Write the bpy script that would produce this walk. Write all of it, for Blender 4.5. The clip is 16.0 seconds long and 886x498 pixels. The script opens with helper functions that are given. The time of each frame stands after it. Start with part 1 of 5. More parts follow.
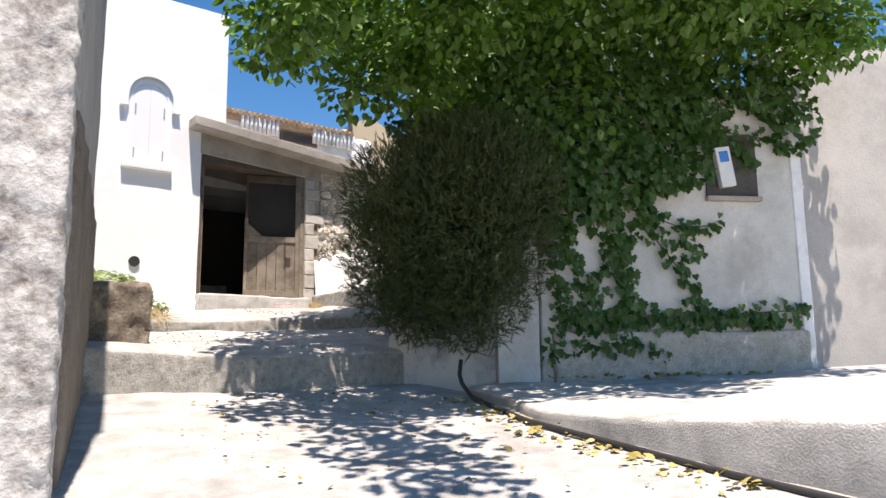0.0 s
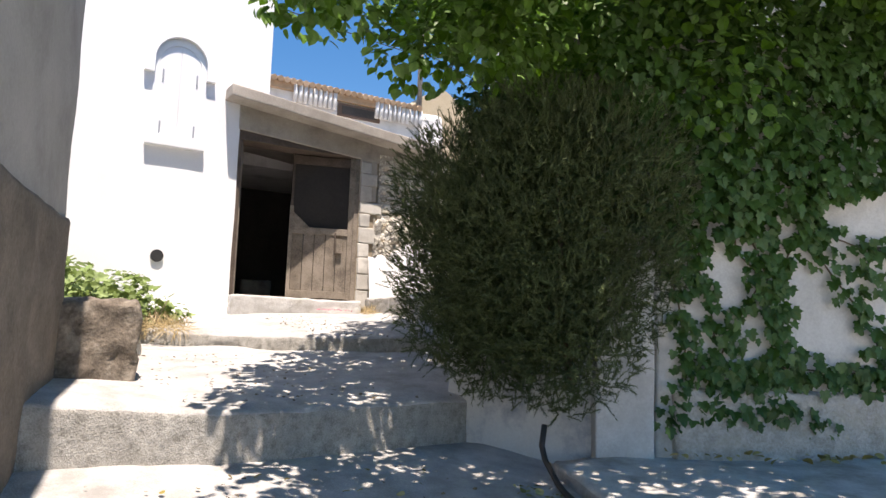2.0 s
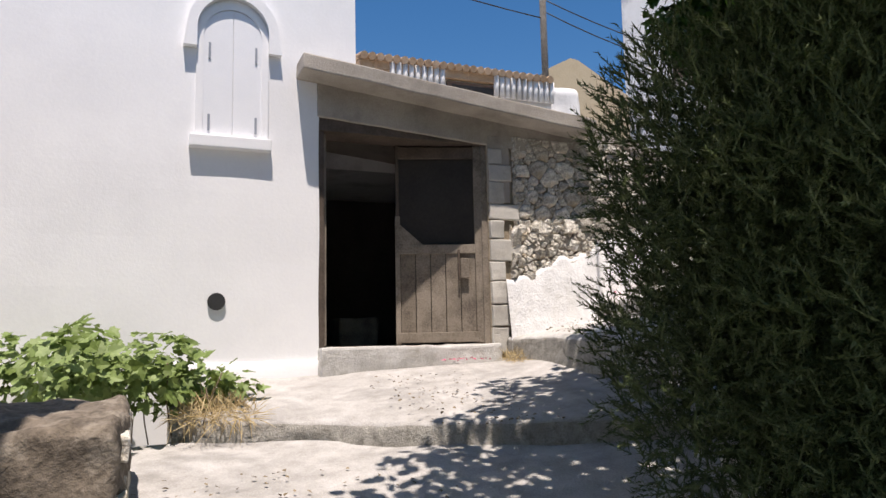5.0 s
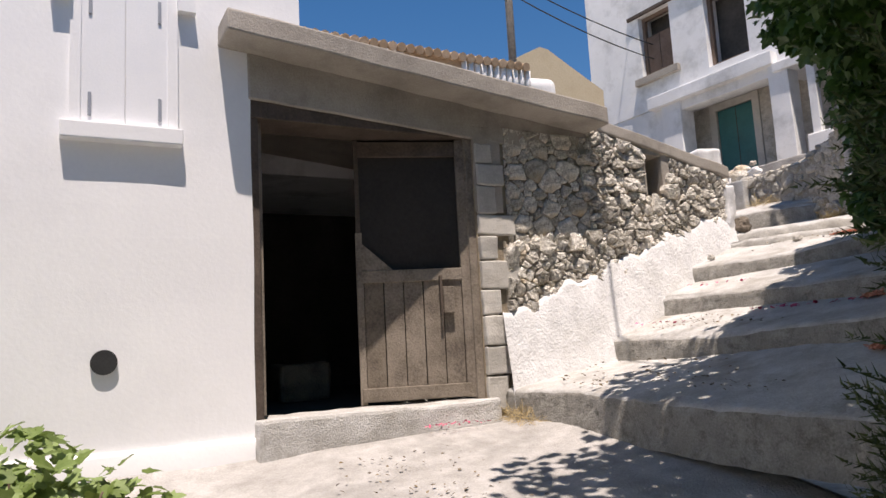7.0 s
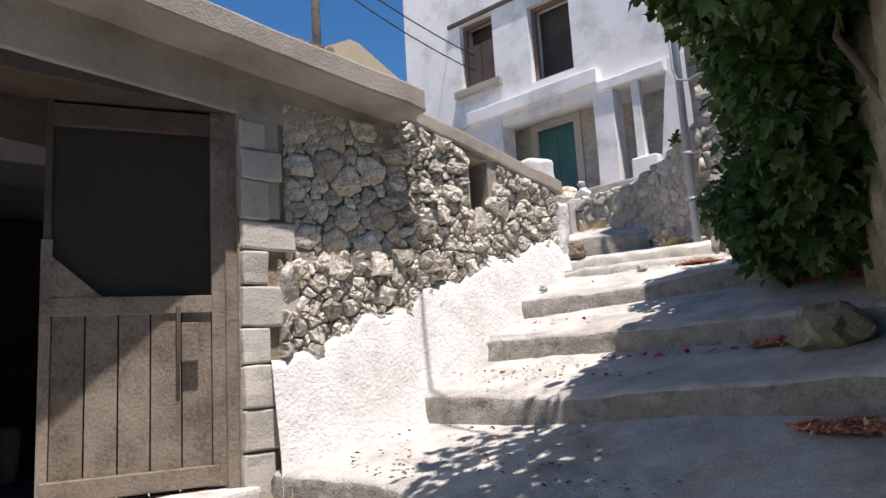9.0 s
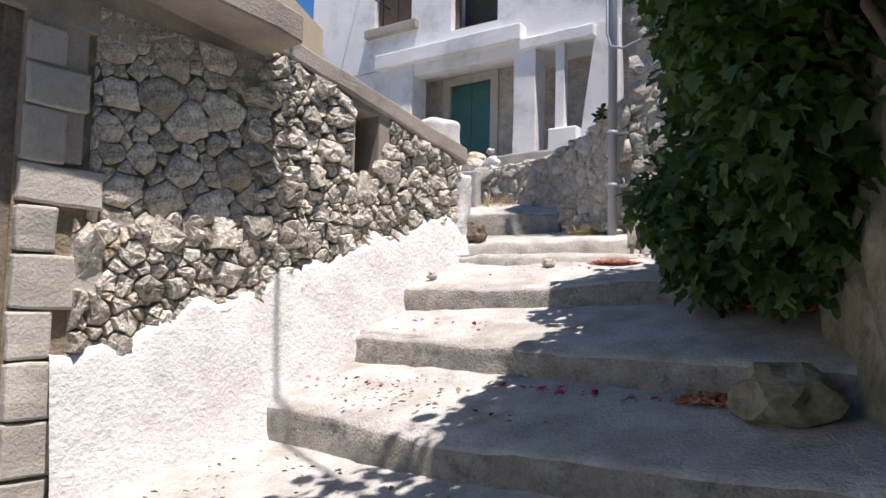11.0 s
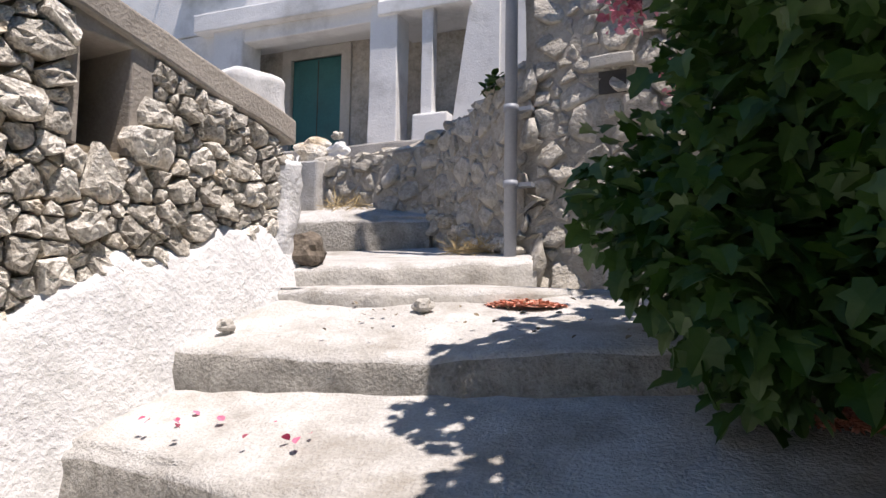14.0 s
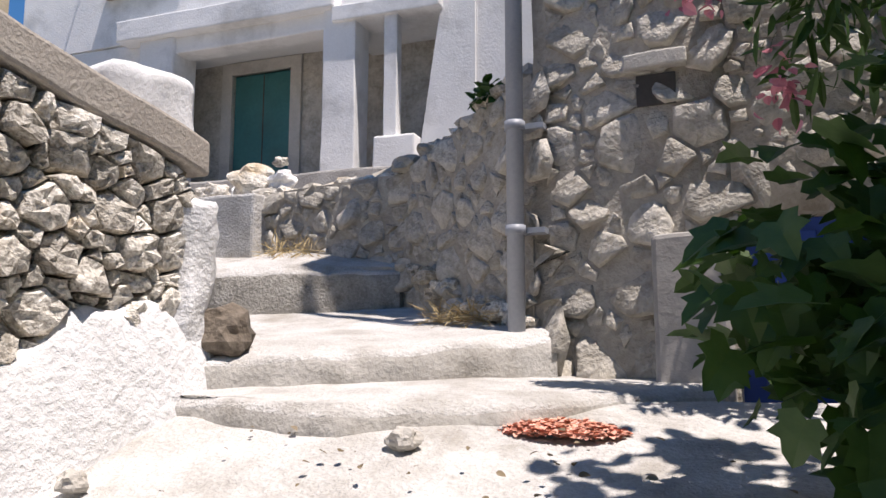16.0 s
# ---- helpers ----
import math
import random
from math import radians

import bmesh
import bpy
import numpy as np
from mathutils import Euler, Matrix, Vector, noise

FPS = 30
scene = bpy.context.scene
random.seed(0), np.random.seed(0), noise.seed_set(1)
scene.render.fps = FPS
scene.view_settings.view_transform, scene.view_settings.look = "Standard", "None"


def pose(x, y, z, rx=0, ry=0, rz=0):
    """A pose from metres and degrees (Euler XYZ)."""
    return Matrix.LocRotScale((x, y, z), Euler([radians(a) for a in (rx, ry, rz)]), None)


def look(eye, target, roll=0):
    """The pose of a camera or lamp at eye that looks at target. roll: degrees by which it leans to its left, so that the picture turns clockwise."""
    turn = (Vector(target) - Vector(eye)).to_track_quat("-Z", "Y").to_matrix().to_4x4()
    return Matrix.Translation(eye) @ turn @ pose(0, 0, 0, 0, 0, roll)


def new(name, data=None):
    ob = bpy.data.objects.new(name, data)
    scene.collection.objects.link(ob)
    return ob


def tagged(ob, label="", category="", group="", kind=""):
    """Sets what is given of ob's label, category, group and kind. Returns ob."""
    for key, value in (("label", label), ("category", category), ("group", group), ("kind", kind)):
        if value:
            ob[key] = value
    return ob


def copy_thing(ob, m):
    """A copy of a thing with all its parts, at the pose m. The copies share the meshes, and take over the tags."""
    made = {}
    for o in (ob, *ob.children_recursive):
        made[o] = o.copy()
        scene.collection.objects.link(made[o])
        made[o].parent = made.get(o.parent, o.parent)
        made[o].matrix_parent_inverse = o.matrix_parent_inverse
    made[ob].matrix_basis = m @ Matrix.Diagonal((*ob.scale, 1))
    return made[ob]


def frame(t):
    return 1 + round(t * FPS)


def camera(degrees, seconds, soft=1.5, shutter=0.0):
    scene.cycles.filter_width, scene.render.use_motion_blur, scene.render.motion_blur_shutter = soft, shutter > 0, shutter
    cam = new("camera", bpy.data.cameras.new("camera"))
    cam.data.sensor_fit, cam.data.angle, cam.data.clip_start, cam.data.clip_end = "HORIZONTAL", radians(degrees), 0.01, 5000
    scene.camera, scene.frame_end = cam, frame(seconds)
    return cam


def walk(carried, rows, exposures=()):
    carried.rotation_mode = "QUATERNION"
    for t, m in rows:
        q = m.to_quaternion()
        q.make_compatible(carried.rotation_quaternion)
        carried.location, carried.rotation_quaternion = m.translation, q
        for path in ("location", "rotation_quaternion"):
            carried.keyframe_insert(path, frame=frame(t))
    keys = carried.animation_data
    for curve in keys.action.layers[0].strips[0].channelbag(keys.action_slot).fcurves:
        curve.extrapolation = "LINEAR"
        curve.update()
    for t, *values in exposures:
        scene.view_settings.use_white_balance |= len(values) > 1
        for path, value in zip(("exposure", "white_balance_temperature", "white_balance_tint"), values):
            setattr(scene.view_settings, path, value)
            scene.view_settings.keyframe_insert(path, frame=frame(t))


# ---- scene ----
cam = camera(63.0, 16.0)
PATH = [
    (0, (12.708, -4.204, -1.162), (11.134, -3.007, -0.863), -0.6),
    (0.5, (12.12, -3.792, -1.066), (10.476, -2.703, -0.732), -1.4),
    (1, (11.713, -3.42, -0.589), (9.996, -2.43, -0.327), -1.3),
    (1.5, (11.346, -3.134, -0.599), (9.617, -2.161, -0.349), -0.6),
    (2, (10.92, -2.938, -0.436), (9.224, -1.902, -0.209), 2.0),
    (2.5, (10.528, -2.585, -0.255), (8.745, -1.69, -0.111), 0.8),
    (3, (10.199, -2.425, 0.0), (8.384, -1.597, 0.15), 1.7),
    (3.5, (9.64, -2.487, 0.041), (7.884, -1.554, 0.25), -2.2),
    (4, (9.06, -2.151, 0.084), (7.244, -1.335, 0.277), -1.5),
    (4.5, (8.39, -1.808, 0.106), (6.503, -1.169, 0.282), -1.2),
    (4.7, (8.115, -1.776, 0.091), (6.252, -1.078, 0.304), -1.3),
    (6.8, (5.789, -1.445, 0.452), (4.025, -0.54, 0.717), -2.0),
    (7, (5.661, -1.348, 0.492), (3.914, -0.41, 0.756), -3.1),
    (7.5, (5.355, -1.107, 0.515), (3.654, -0.098, 0.815), -1.5),
    (8, (4.917, -0.832, 0.568), (3.321, 0.329, 0.894), -2.2),
    (8.5, (4.525, -0.503, 0.572), (2.999, 0.748, 0.897), -2.1),
    (9, (4.253, -0.119, 0.691), (2.81, 1.231, 0.998), -3.4),
    (9.5, (4.059, 0.137, 0.757), (2.812, 1.685, 0.979), -0.2),
    (9.7, (4.047, 0.199, 0.844), (2.865, 1.801, 1.038), -1.3),
    (11.8, (3.198, 1.258, 1.044), (1.878, 2.75, 1.226), 2.6),
    (12, (3.07, 1.395, 1.048), (1.737, 2.86, 1.329), 1.2),
    (12.5, (2.846, 1.685, 1.132), (1.619, 3.239, 1.411), 0.1),
    (13, (2.7, 1.896, 1.241), (1.782, 3.665, 1.412), 0.1),
    (13.5, (2.658, 2.18, 1.302), (1.778, 3.971, 1.441), -0.2),
    (14, (2.537, 2.467, 1.335), (1.602, 4.225, 1.514), 0.9),
    (14.5, (2.318, 2.743, 1.374), (1.477, 4.548, 1.557), -0.1),
    (15, (2.173, 3.073, 1.461), (1.304, 4.868, 1.616), -0.2),
    (15.5, (2.076, 3.257, 1.601), (1.188, 5.041, 1.773), 0.4),
    (16, (1.904, 3.454, 1.637), (1.077, 5.258, 1.884), 0.1),
]
walk(cam, [(t, look(eye, target, roll)) for t, eye, target, roll in PATH], [(0.0, 0.95, 6950, 17), (2.0, 1.05, 7000, 18), (3.6, 0.92, 6950, 18), (4.5, 0.50, 6800, 17), (7.0, 0.38, 6950, 19), (8.0, 0.50, 6700, 18), (12.0, 0.44, 6650, 18), (16.0, 0.44, 6650, 18)])

# ---- world, sun, exposure ----
world = bpy.data.worlds.new("world")
scene.world = world
world.use_nodes = True
SUN_ELEV, SUN_AZ = 72.0, -18.0          # degrees; azimuth from +x, turning to +y
wn = world.node_tree.nodes
sky = wn.new("ShaderNodeTexSky")
sky.sky_type, sky.sun_disc = "NISHITA", False
sky.air_density, sky.dust_density, sky.ozone_density = 1.0, 0.0, 1.6
sky.sun_elevation, sky.sun_rotation = radians(SUN_ELEV), radians(90 - SUN_AZ)
wn["Background"].inputs["Strength"].default_value = 0.078
clear = wn.new("ShaderNodeHueSaturation")
clear.inputs["Saturation"].default_value, clear.inputs["Value"].default_value = 1.35, 1.15
world.node_tree.links.new(sky.outputs["Color"], clear.inputs["Color"])
world.node_tree.links.new(clear.outputs["Color"], wn["Background"].inputs["Color"])
sun_dir = Vector((math.cos(radians(SUN_ELEV)) * math.cos(radians(SUN_AZ)), math.cos(radians(SUN_ELEV)) * math.sin(radians(SUN_AZ)), math.sin(radians(SUN_ELEV))))
sun_data = bpy.data.lights.new("sun", "SUN")
sun_data.energy, sun_data.angle, sun_data.color = 5.0, radians(0.53), (1.0, 0.95, 0.87)
sun = new("sun", sun_data)
sun.rotation_mode = "QUATERNION"
sun.rotation_quaternion = sun_dir.to_track_quat("Z", "Y")
sun.location = (6, -2, 14)

# ---- materials ----


def material(name, base, other, scale=3.0, fine=40.0, bump=0.3, rough=0.9, spots=None, spot_scale=1.2, spot_amount=0.5, vary=0.0, island=False, metal=0.0, through_light=0.0):
    """A matte surface: two tones mixed by coarse and fine grain, optional stains, relief, and variation from piece to piece."""
    m = bpy.data.materials.new(name)
    m.use_nodes = True
    nt = m.node_tree
    nodes, links = nt.nodes, nt.links
    bsdf = nodes["Principled BSDF"]
    bsdf.inputs["Roughness"].default_value = rough
    bsdf.inputs["Metallic"].default_value = metal
    co = nodes.new("ShaderNodeTexCoord")
    n1, n2 = nodes.new("ShaderNodeTexNoise"), nodes.new("ShaderNodeTexNoise")
    for n, s, d in ((n1, scale, 6.0), (n2, fine, 3.0)):
        n.inputs["Scale"].default_value, n.inputs["Detail"].default_value = s, d
        n.inputs["Roughness"].default_value = 0.62
        links.new(co.outputs["Object"], n.inputs["Vector"])
    add = nodes.new("ShaderNodeMath")
    add.operation = "MULTIPLY_ADD"
    add.inputs[1].default_value = 0.6
    links.new(n2.outputs["Fac"], add.inputs[0])
    links.new(n1.outputs["Fac"], add.inputs[2])
    ramp = nodes.new("ShaderNodeValToRGB")
    ramp.color_ramp.elements[0].position, ramp.color_ramp.elements[1].position = 0.60, 1.02
    ramp.color_ramp.elements[0].color, ramp.color_ramp.elements[1].color = (*base, 1), (*other, 1)
    links.new(add.outputs[0], ramp.inputs["Fac"])
    colour = ramp.outputs["Color"]
    if spots:
        n3 = nodes.new("ShaderNodeTexNoise")
        n3.inputs["Scale"].default_value, n3.inputs["Detail"].default_value, n3.inputs["Roughness"].default_value = spot_scale, 8.0, 0.68
        links.new(co.outputs["Object"], n3.inputs["Vector"])
        r3 = nodes.new("ShaderNodeValToRGB")
        r3.color_ramp.elements[0].position, r3.color_ramp.elements[1].position = 0.5, 0.68
        r3.color_ramp.elements[0].color, r3.color_ramp.elements[1].color = (0, 0, 0, 1), (spot_amount,) * 3 + (1,)
        links.new(n3.outputs["Fac"], r3.inputs["Fac"])
        mix = nodes.new("ShaderNodeMix")
        mix.data_type = "RGBA"
        links.new(r3.outputs["Color"], mix.inputs["Factor"])
        links.new(colour, mix.inputs["A"])
        mix.inputs["B"].default_value = (*spots, 1)
        colour = mix.outputs["Result"]
    if vary:
        hsv = nodes.new("ShaderNodeHueSaturation")
        rnd = nodes.new("ShaderNodeNewGeometry") if island else nodes.new("ShaderNodeObjectInfo")
        out = rnd.outputs["Random Per Island"] if island else rnd.outputs["Random"]
        mr = nodes.new("ShaderNodeMapRange")
        mr.inputs["To Min"].default_value, mr.inputs["To Max"].default_value = 1 - vary, 1 + vary
        links.new(out, mr.inputs["Value"])
        links.new(mr.outputs["Result"], hsv.inputs["Value"])
        mr2 = nodes.new("ShaderNodeMath")
        mr2.operation = "MULTIPLY_ADD"
        mr2.inputs[1].default_value, mr2.inputs[2].default_value = -vary * 0.8, 1 + vary * 0.4
        links.new(out, mr2.inputs[0])
        links.new(mr2.outputs[0], hsv.inputs["Saturation"])
        links.new(colour, hsv.inputs["Color"])
        colour = hsv.outputs["Color"]
    links.new(colour, bsdf.inputs["Base Color"])
    if bump:
        b = nodes.new("ShaderNodeBump")
        b.inputs["Strength"].default_value, b.inputs["Distance"].default_value = bump, 0.02
        links.new(add.outputs[0], b.inputs["Height"])
        links.new(b.outputs["Normal"], bsdf.inputs["Normal"])
    if through_light:
        tr = nodes.new("ShaderNodeBsdfTranslucent")
        links.new(colour, tr.inputs["Color"])
        ms = nodes.new("ShaderNodeMixShader")
        ms.inputs["Fac"].default_value = through_light
        links.new(bsdf.outputs["BSDF"], ms.inputs[1])
        links.new(tr.outputs["BSDF"], ms.inputs[2])
        links.new(ms.outputs["Shader"], nodes["Material Output"].inputs["Surface"])
    return m


M_WHITE = material("whitewash", (0.80, 0.80, 0.81), (0.84, 0.84, 0.84), 1.3, 30, 0.12, 0.95, (0.70, 0.70, 0.71), 0.9, 0.35)
M_WHITE_OLD = material("weathered whitewash", (0.74, 0.74, 0.74), (0.82, 0.82, 0.82), 2.5, 50, 0.35, 0.95, (0.44, 0.44, 0.43), 1.6, 0.7)
M_LIME = material("rough lime render", (0.60, 0.60, 0.60), (0.78, 0.78, 0.78), 6, 38, 0.9, 0.95, (0.50, 0.49, 0.46), 2.2, 0.6)
M_PEEL = material("peeling cream paint", (0.58, 0.56, 0.52), (0.68, 0.66, 0.62), 2, 40, 0.3, 0.9, (0.30, 0.31, 0.34), 2.4, 1.0)
M_GREYPLASTER = material("grey cement render", (0.33, 0.32, 0.30), (0.42, 0.40, 0.38), 1.6, 35, 0.3, 0.95, (0.25, 0.235, 0.22), 1.1, 0.7)
M_GARDEN = material("stained cream wall paint", (0.48, 0.465, 0.43), (0.62, 0.605, 0.57), 2, 40, 0.35, 0.95, (0.36, 0.345, 0.31), 1.5, 0.75)
M_ROUGHWALL = material("coarse stony render", (0.17, 0.145, 0.125), (0.56, 0.54, 0.51), 6, 18, 1.0, 0.95, (0.62, 0.60, 0.57), 4.0, 0.8)
M_LOWERRENDER = material("brown stained render", (0.12, 0.097, 0.075), (0.23, 0.19, 0.15), 2.6, 30, 0.8, 0.95, (0.11, 0.09, 0.07), 1.8, 0.85)
M_LOWSTONE = material("crumbling brown mortar", (0.075, 0.06, 0.045), (0.19, 0.155, 0.12), 7, 30, 1.0, 0.96, (0.30, 0.26, 0.21), 5.5, 0.8)
M_GROUND = material("worn concrete paving", (0.31, 0.295, 0.275), (0.52, 0.50, 0.48), 3.6, 70, 1.0, 0.92, (0.25, 0.24, 0.225), 1.7, 0.75)
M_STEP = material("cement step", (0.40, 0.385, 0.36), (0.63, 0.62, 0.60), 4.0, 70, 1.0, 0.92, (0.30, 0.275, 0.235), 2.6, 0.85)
# Riser grey midway between M_STEP and M_RISER.
M_EDGE = material("mid-grey riser cement", (0.33, 0.315, 0.285), (0.52, 0.50, 0.465), 6, 55, 0.6, 0.95, (0.28, 0.26, 0.225), 2.6, 0.7)
# Darker grey than the treads, for most riser faces.
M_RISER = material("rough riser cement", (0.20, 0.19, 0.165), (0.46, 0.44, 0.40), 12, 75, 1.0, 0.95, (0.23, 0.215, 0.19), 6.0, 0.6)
M_CONCRETE = material("old shuttered concrete", (0.31, 0.275, 0.235), (0.43, 0.39, 0.34), 1.8, 60, 0.5, 0.93, (0.21, 0.19, 0.165), 1.5, 0.8)
M_STONE = material("limestone rubble", (0.30, 0.27, 0.225), (0.82, 0.78, 0.70), 15, 60, 1.0, 0.95, (0.58, 0.44, 0.26), 2.6, 0.8, vary=0.32)
M_QUOIN = material("dressed pale limestone", (0.46, 0.44, 0.40), (0.58, 0.55, 0.50), 5, 60, 0.5, 0.95, (0.36, 0.33, 0.29), 4.0, 0.6, vary=0.12)
M_MORTAR = material("earth mortar", (0.22, 0.18, 0.125), (0.36, 0.30, 0.22), 8, 60, 0.8, 0.98)
M_STONEHOUSE = material("lime-pointed stone", (0.31, 0.285, 0.24), (0.54, 0.51, 0.46), 8, 34, 1.0, 0.96, (0.46, 0.41, 0.31), 2.5, 0.6, vary=0.18)
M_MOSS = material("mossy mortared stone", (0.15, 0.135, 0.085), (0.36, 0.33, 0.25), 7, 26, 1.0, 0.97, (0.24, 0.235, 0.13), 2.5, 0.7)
M_POINT = material("grey pointing", (0.29, 0.26, 0.215), (0.46, 0.43, 0.38), 6, 34, 1.0, 0.96, (0.28, 0.26, 0.23), 2, 0.6)
M_WOOD = material("weathered grey wood", (0.10, 0.08, 0.062), (0.27, 0.225, 0.175), 3, 50, 0.5, 0.85, (0.22, 0.185, 0.15), 3, 0.7, vary=0.14)
M_DARKWOOD = material("dark brown timber", (0.055, 0.04, 0.03), (0.12, 0.09, 0.07), 3, 40, 0.4, 0.85)
M_SHUTTERWOOD = material("brown shutter wood", (0.13, 0.085, 0.06), (0.19, 0.13, 0.10), 4, 40, 0.3, 0.8)
# Dark brown, taken down further so the door panel reads as shaded.
M_PANEL = material("shade-darkened panel", (0.018, 0.015, 0.013), (0.034, 0.029, 0.025), 2, 30, 0.2, 0.85)
# Near-black stand-in for unlit depth, used in rooms and openings.
M_DARK = material("shade-dark interior", (0.05, 0.046, 0.042), (0.09, 0.082, 0.075), 2, 20, 0.3, 0.95)
M_SHUTTER = material("white painted shutter", (0.76, 0.77, 0.79), (0.82, 0.82, 0.83), 2, 60, 0.1, 0.6)
M_TEAL = material("faded teal paint", (0.035, 0.15, 0.155), (0.05, 0.19, 0.19), 3, 30, 0.2, 0.6, (0.05, 0.11, 0.11), 2, 0.5)
M_BLUE = material("blue paint", (0.02, 0.06, 0.30), (0.025, 0.075, 0.36), 3, 30, 0.15, 0.55)
M_PIPE = material("grey plastic pipe", (0.26, 0.28, 0.32), (0.32, 0.34, 0.38), 3, 60, 0.1, 0.5)
M_RUBBER = material("black hose", (0.015, 0.015, 0.015), (0.03, 0.03, 0.03), 6, 60, 0.1, 0.6)
M_TILE = material("weathered roof tile", (0.40, 0.27, 0.17), (0.52, 0.38, 0.26), 5, 50, 0.4, 0.9, (0.35, 0.30, 0.24), 3, 0.6, vary=0.2)
M_BEIGE = material("ochre render", (0.42, 0.35, 0.24), (0.50, 0.43, 0.31), 2, 30, 0.3, 0.95, (0.35, 0.29, 0.2), 2, 0.6)
M_LEAF = material("vine leaf", (0.038, 0.092, 0.016), (0.072, 0.145, 0.028), 4, 25, 0.2, 0.5, vary=0.4, island=True, through_light=0.3)
M_TREELEAF = material("mulberry leaf", (0.084, 0.180, 0.024), (0.150, 0.282, 0.046), 4, 25, 0.2, 0.5, vary=0.4, island=True, through_light=0.5)
M_NEEDLE = material("needle foliage", (0.040, 0.060, 0.015), (0.092, 0.120, 0.034), 3, 25, 0.0, 0.65, vary=0.5, island=True, through_light=0.15)
M_PALELEAF = material("dusty green leaf", (0.15, 0.22, 0.055), (0.25, 0.33, 0.11), 4, 25, 0.2, 0.6, vary=0.35, island=True, through_light=0.3)
M_BARK = material("grey bark", (0.16, 0.14, 0.12), (0.27, 0.25, 0.22), 8, 40, 0.9, 0.95)
M_TWIG = material("brown twig", (0.10, 0.07, 0.045), (0.16, 0.12, 0.08), 8, 40, 0.4, 0.9)
M_STRAW = material("dry straw", (0.42, 0.32, 0.16), (0.58, 0.46, 0.26), 5, 30, 0.1, 0.9, vary=0.25, island=True, through_light=0.2)
M_PINK = material("oleander petal", (0.62, 0.20, 0.28), (0.75, 0.34, 0.40), 5, 30, 0.1, 0.7, vary=0.25, island=True, through_light=0.35)
M_PETAL = material("fallen magenta petal", (0.55, 0.07, 0.16), (0.68, 0.16, 0.25), 5, 30, 0.1, 0.8, vary=0.3, island=True)
M_DRYPETAL = material("dried petal", (0.56, 0.22, 0.15), (0.76, 0.42, 0.31), 5, 30, 0.1, 0.9, vary=0.4, island=True)
M_DRYLEAF = material("dry yellow leaf", (0.30, 0.24, 0.07), (0.40, 0.32, 0.12), 5, 30, 0.2, 0.8, vary=0.35, island=True)
M_CRUMB = material("brown leaf crumbs", (0.10, 0.075, 0.045), (0.26, 0.20, 0.12), 5, 30, 0.1, 0.9, vary=0.4, island=True)
M_METER = material("grey enamel", (0.62, 0.62, 0.60), (0.70, 0.70, 0.68), 3, 60, 0.05, 0.45)
M_METERBLUE = material("blue label", (0.04, 0.16, 0.5), (0.05, 0.2, 0.56), 3, 60, 0.02, 0.4)

# ---- builders ----


def mesh_ob(name, bm, mat, parent=None, smooth=False):
    me = bpy.data.meshes.new(name)
    bm.to_mesh(me)
    bm.free()
    me.materials.append(mat)
    if smooth:
        me.polygons.foreach_set("use_smooth", [True] * len(me.polygons))
    ob = new(name, me)
    if parent:
        ob.parent = parent
    return ob


def part(name, bm, mat, parent, label="", smooth=False):
    ob = mesh_ob(name, bm, mat, parent, smooth)
    return tagged(ob, label) if label else ob


def thing(name, label, category, group="", at=(0, 0, 0)):
    ob = new(name)
    ob.location = at
    ob.empty_display_size = 0.1
    return tagged(ob, label, category, group)


def setting(ob, label, category):
    return tagged(ob, label, category, kind="structure")


def box(x0, x1, y0, y1, z0, z1, bev=0.0, bm=None, m=None):
    bm = bm or bmesh.new()
    v = bmesh.ops.create_cube(bm, size=1)["verts"]
    bmesh.ops.transform(bm, matrix=Matrix.LocRotScale(((x0 + x1) / 2, (y0 + y1) / 2, (z0 + z1) / 2), None, (x1 - x0, y1 - y0, z1 - z0)), verts=v)
    if m:
        bmesh.ops.transform(bm, matrix=m, verts=v)
    if bev:
        es = list({e for w in v for e in w.link_edges})
        bmesh.ops.bevel(bm, geom=es, offset=bev, segments=2, affect="EDGES", profile=0.6)
    return bm


def wobble(bm, amount, scale, seed=0.0):
    """Worn, uneven surfaces."""
    for v in bm.verts:
        v.co += noise.noise_vector(v.co * scale + Vector((seed, seed * 1.7, -seed))) * amount
    return bm


def rough_box(x0, x1, y0, y1, z0, z1, step=0.15, amount=0.012, scale=3.0, bev=0.02, seed=0.0):
    """A box cut into a grid and worn uneven."""
    bm = bmesh.new()

    def ticks(a, b):
        return [a + (b - a) * i / max(1, math.ceil((b - a) / step)) for i in range(max(1, math.ceil((b - a) / step)) + 1)]
    X, Y, Z = ticks(x0, x1), ticks(y0, y1), ticks(z0, z1)
    for (A, B, f) in ((X, Y, lambda a, b, e: (a, b, (z0, z1)[e])), (X, Z, lambda a, b, e: (a, (y1, y0)[e], b)), (Y, Z, lambda a, b, e: ((x0, x1)[e], a, b))):
        for e in (0, 1):
            g = [[bm.verts.new(f(a, b, e)) for b in B] for a in A]
            for i in range(len(A) - 1):
                for j in range(len(B) - 1):
                    q = (g[i][j], g[i + 1][j], g[i + 1][j + 1], g[i][j + 1])
                    bm.faces.new(q if e else q[::-1])
    bmesh.ops.remove_doubles(bm, verts=bm.verts, dist=1e-4)
    if bev:
        sharp = [e for e in bm.edges if len(e.link_faces) == 2 and e.calc_face_angle(0) > 1.0]
        bmesh.ops.bevel(bm, geom=sharp, offset=bev, segments=2, affect="EDGES", profile=0.5)
    return wobble(bm, amount, scale, seed)


def lerp(a, b, t):
    return a + (b - a) * t


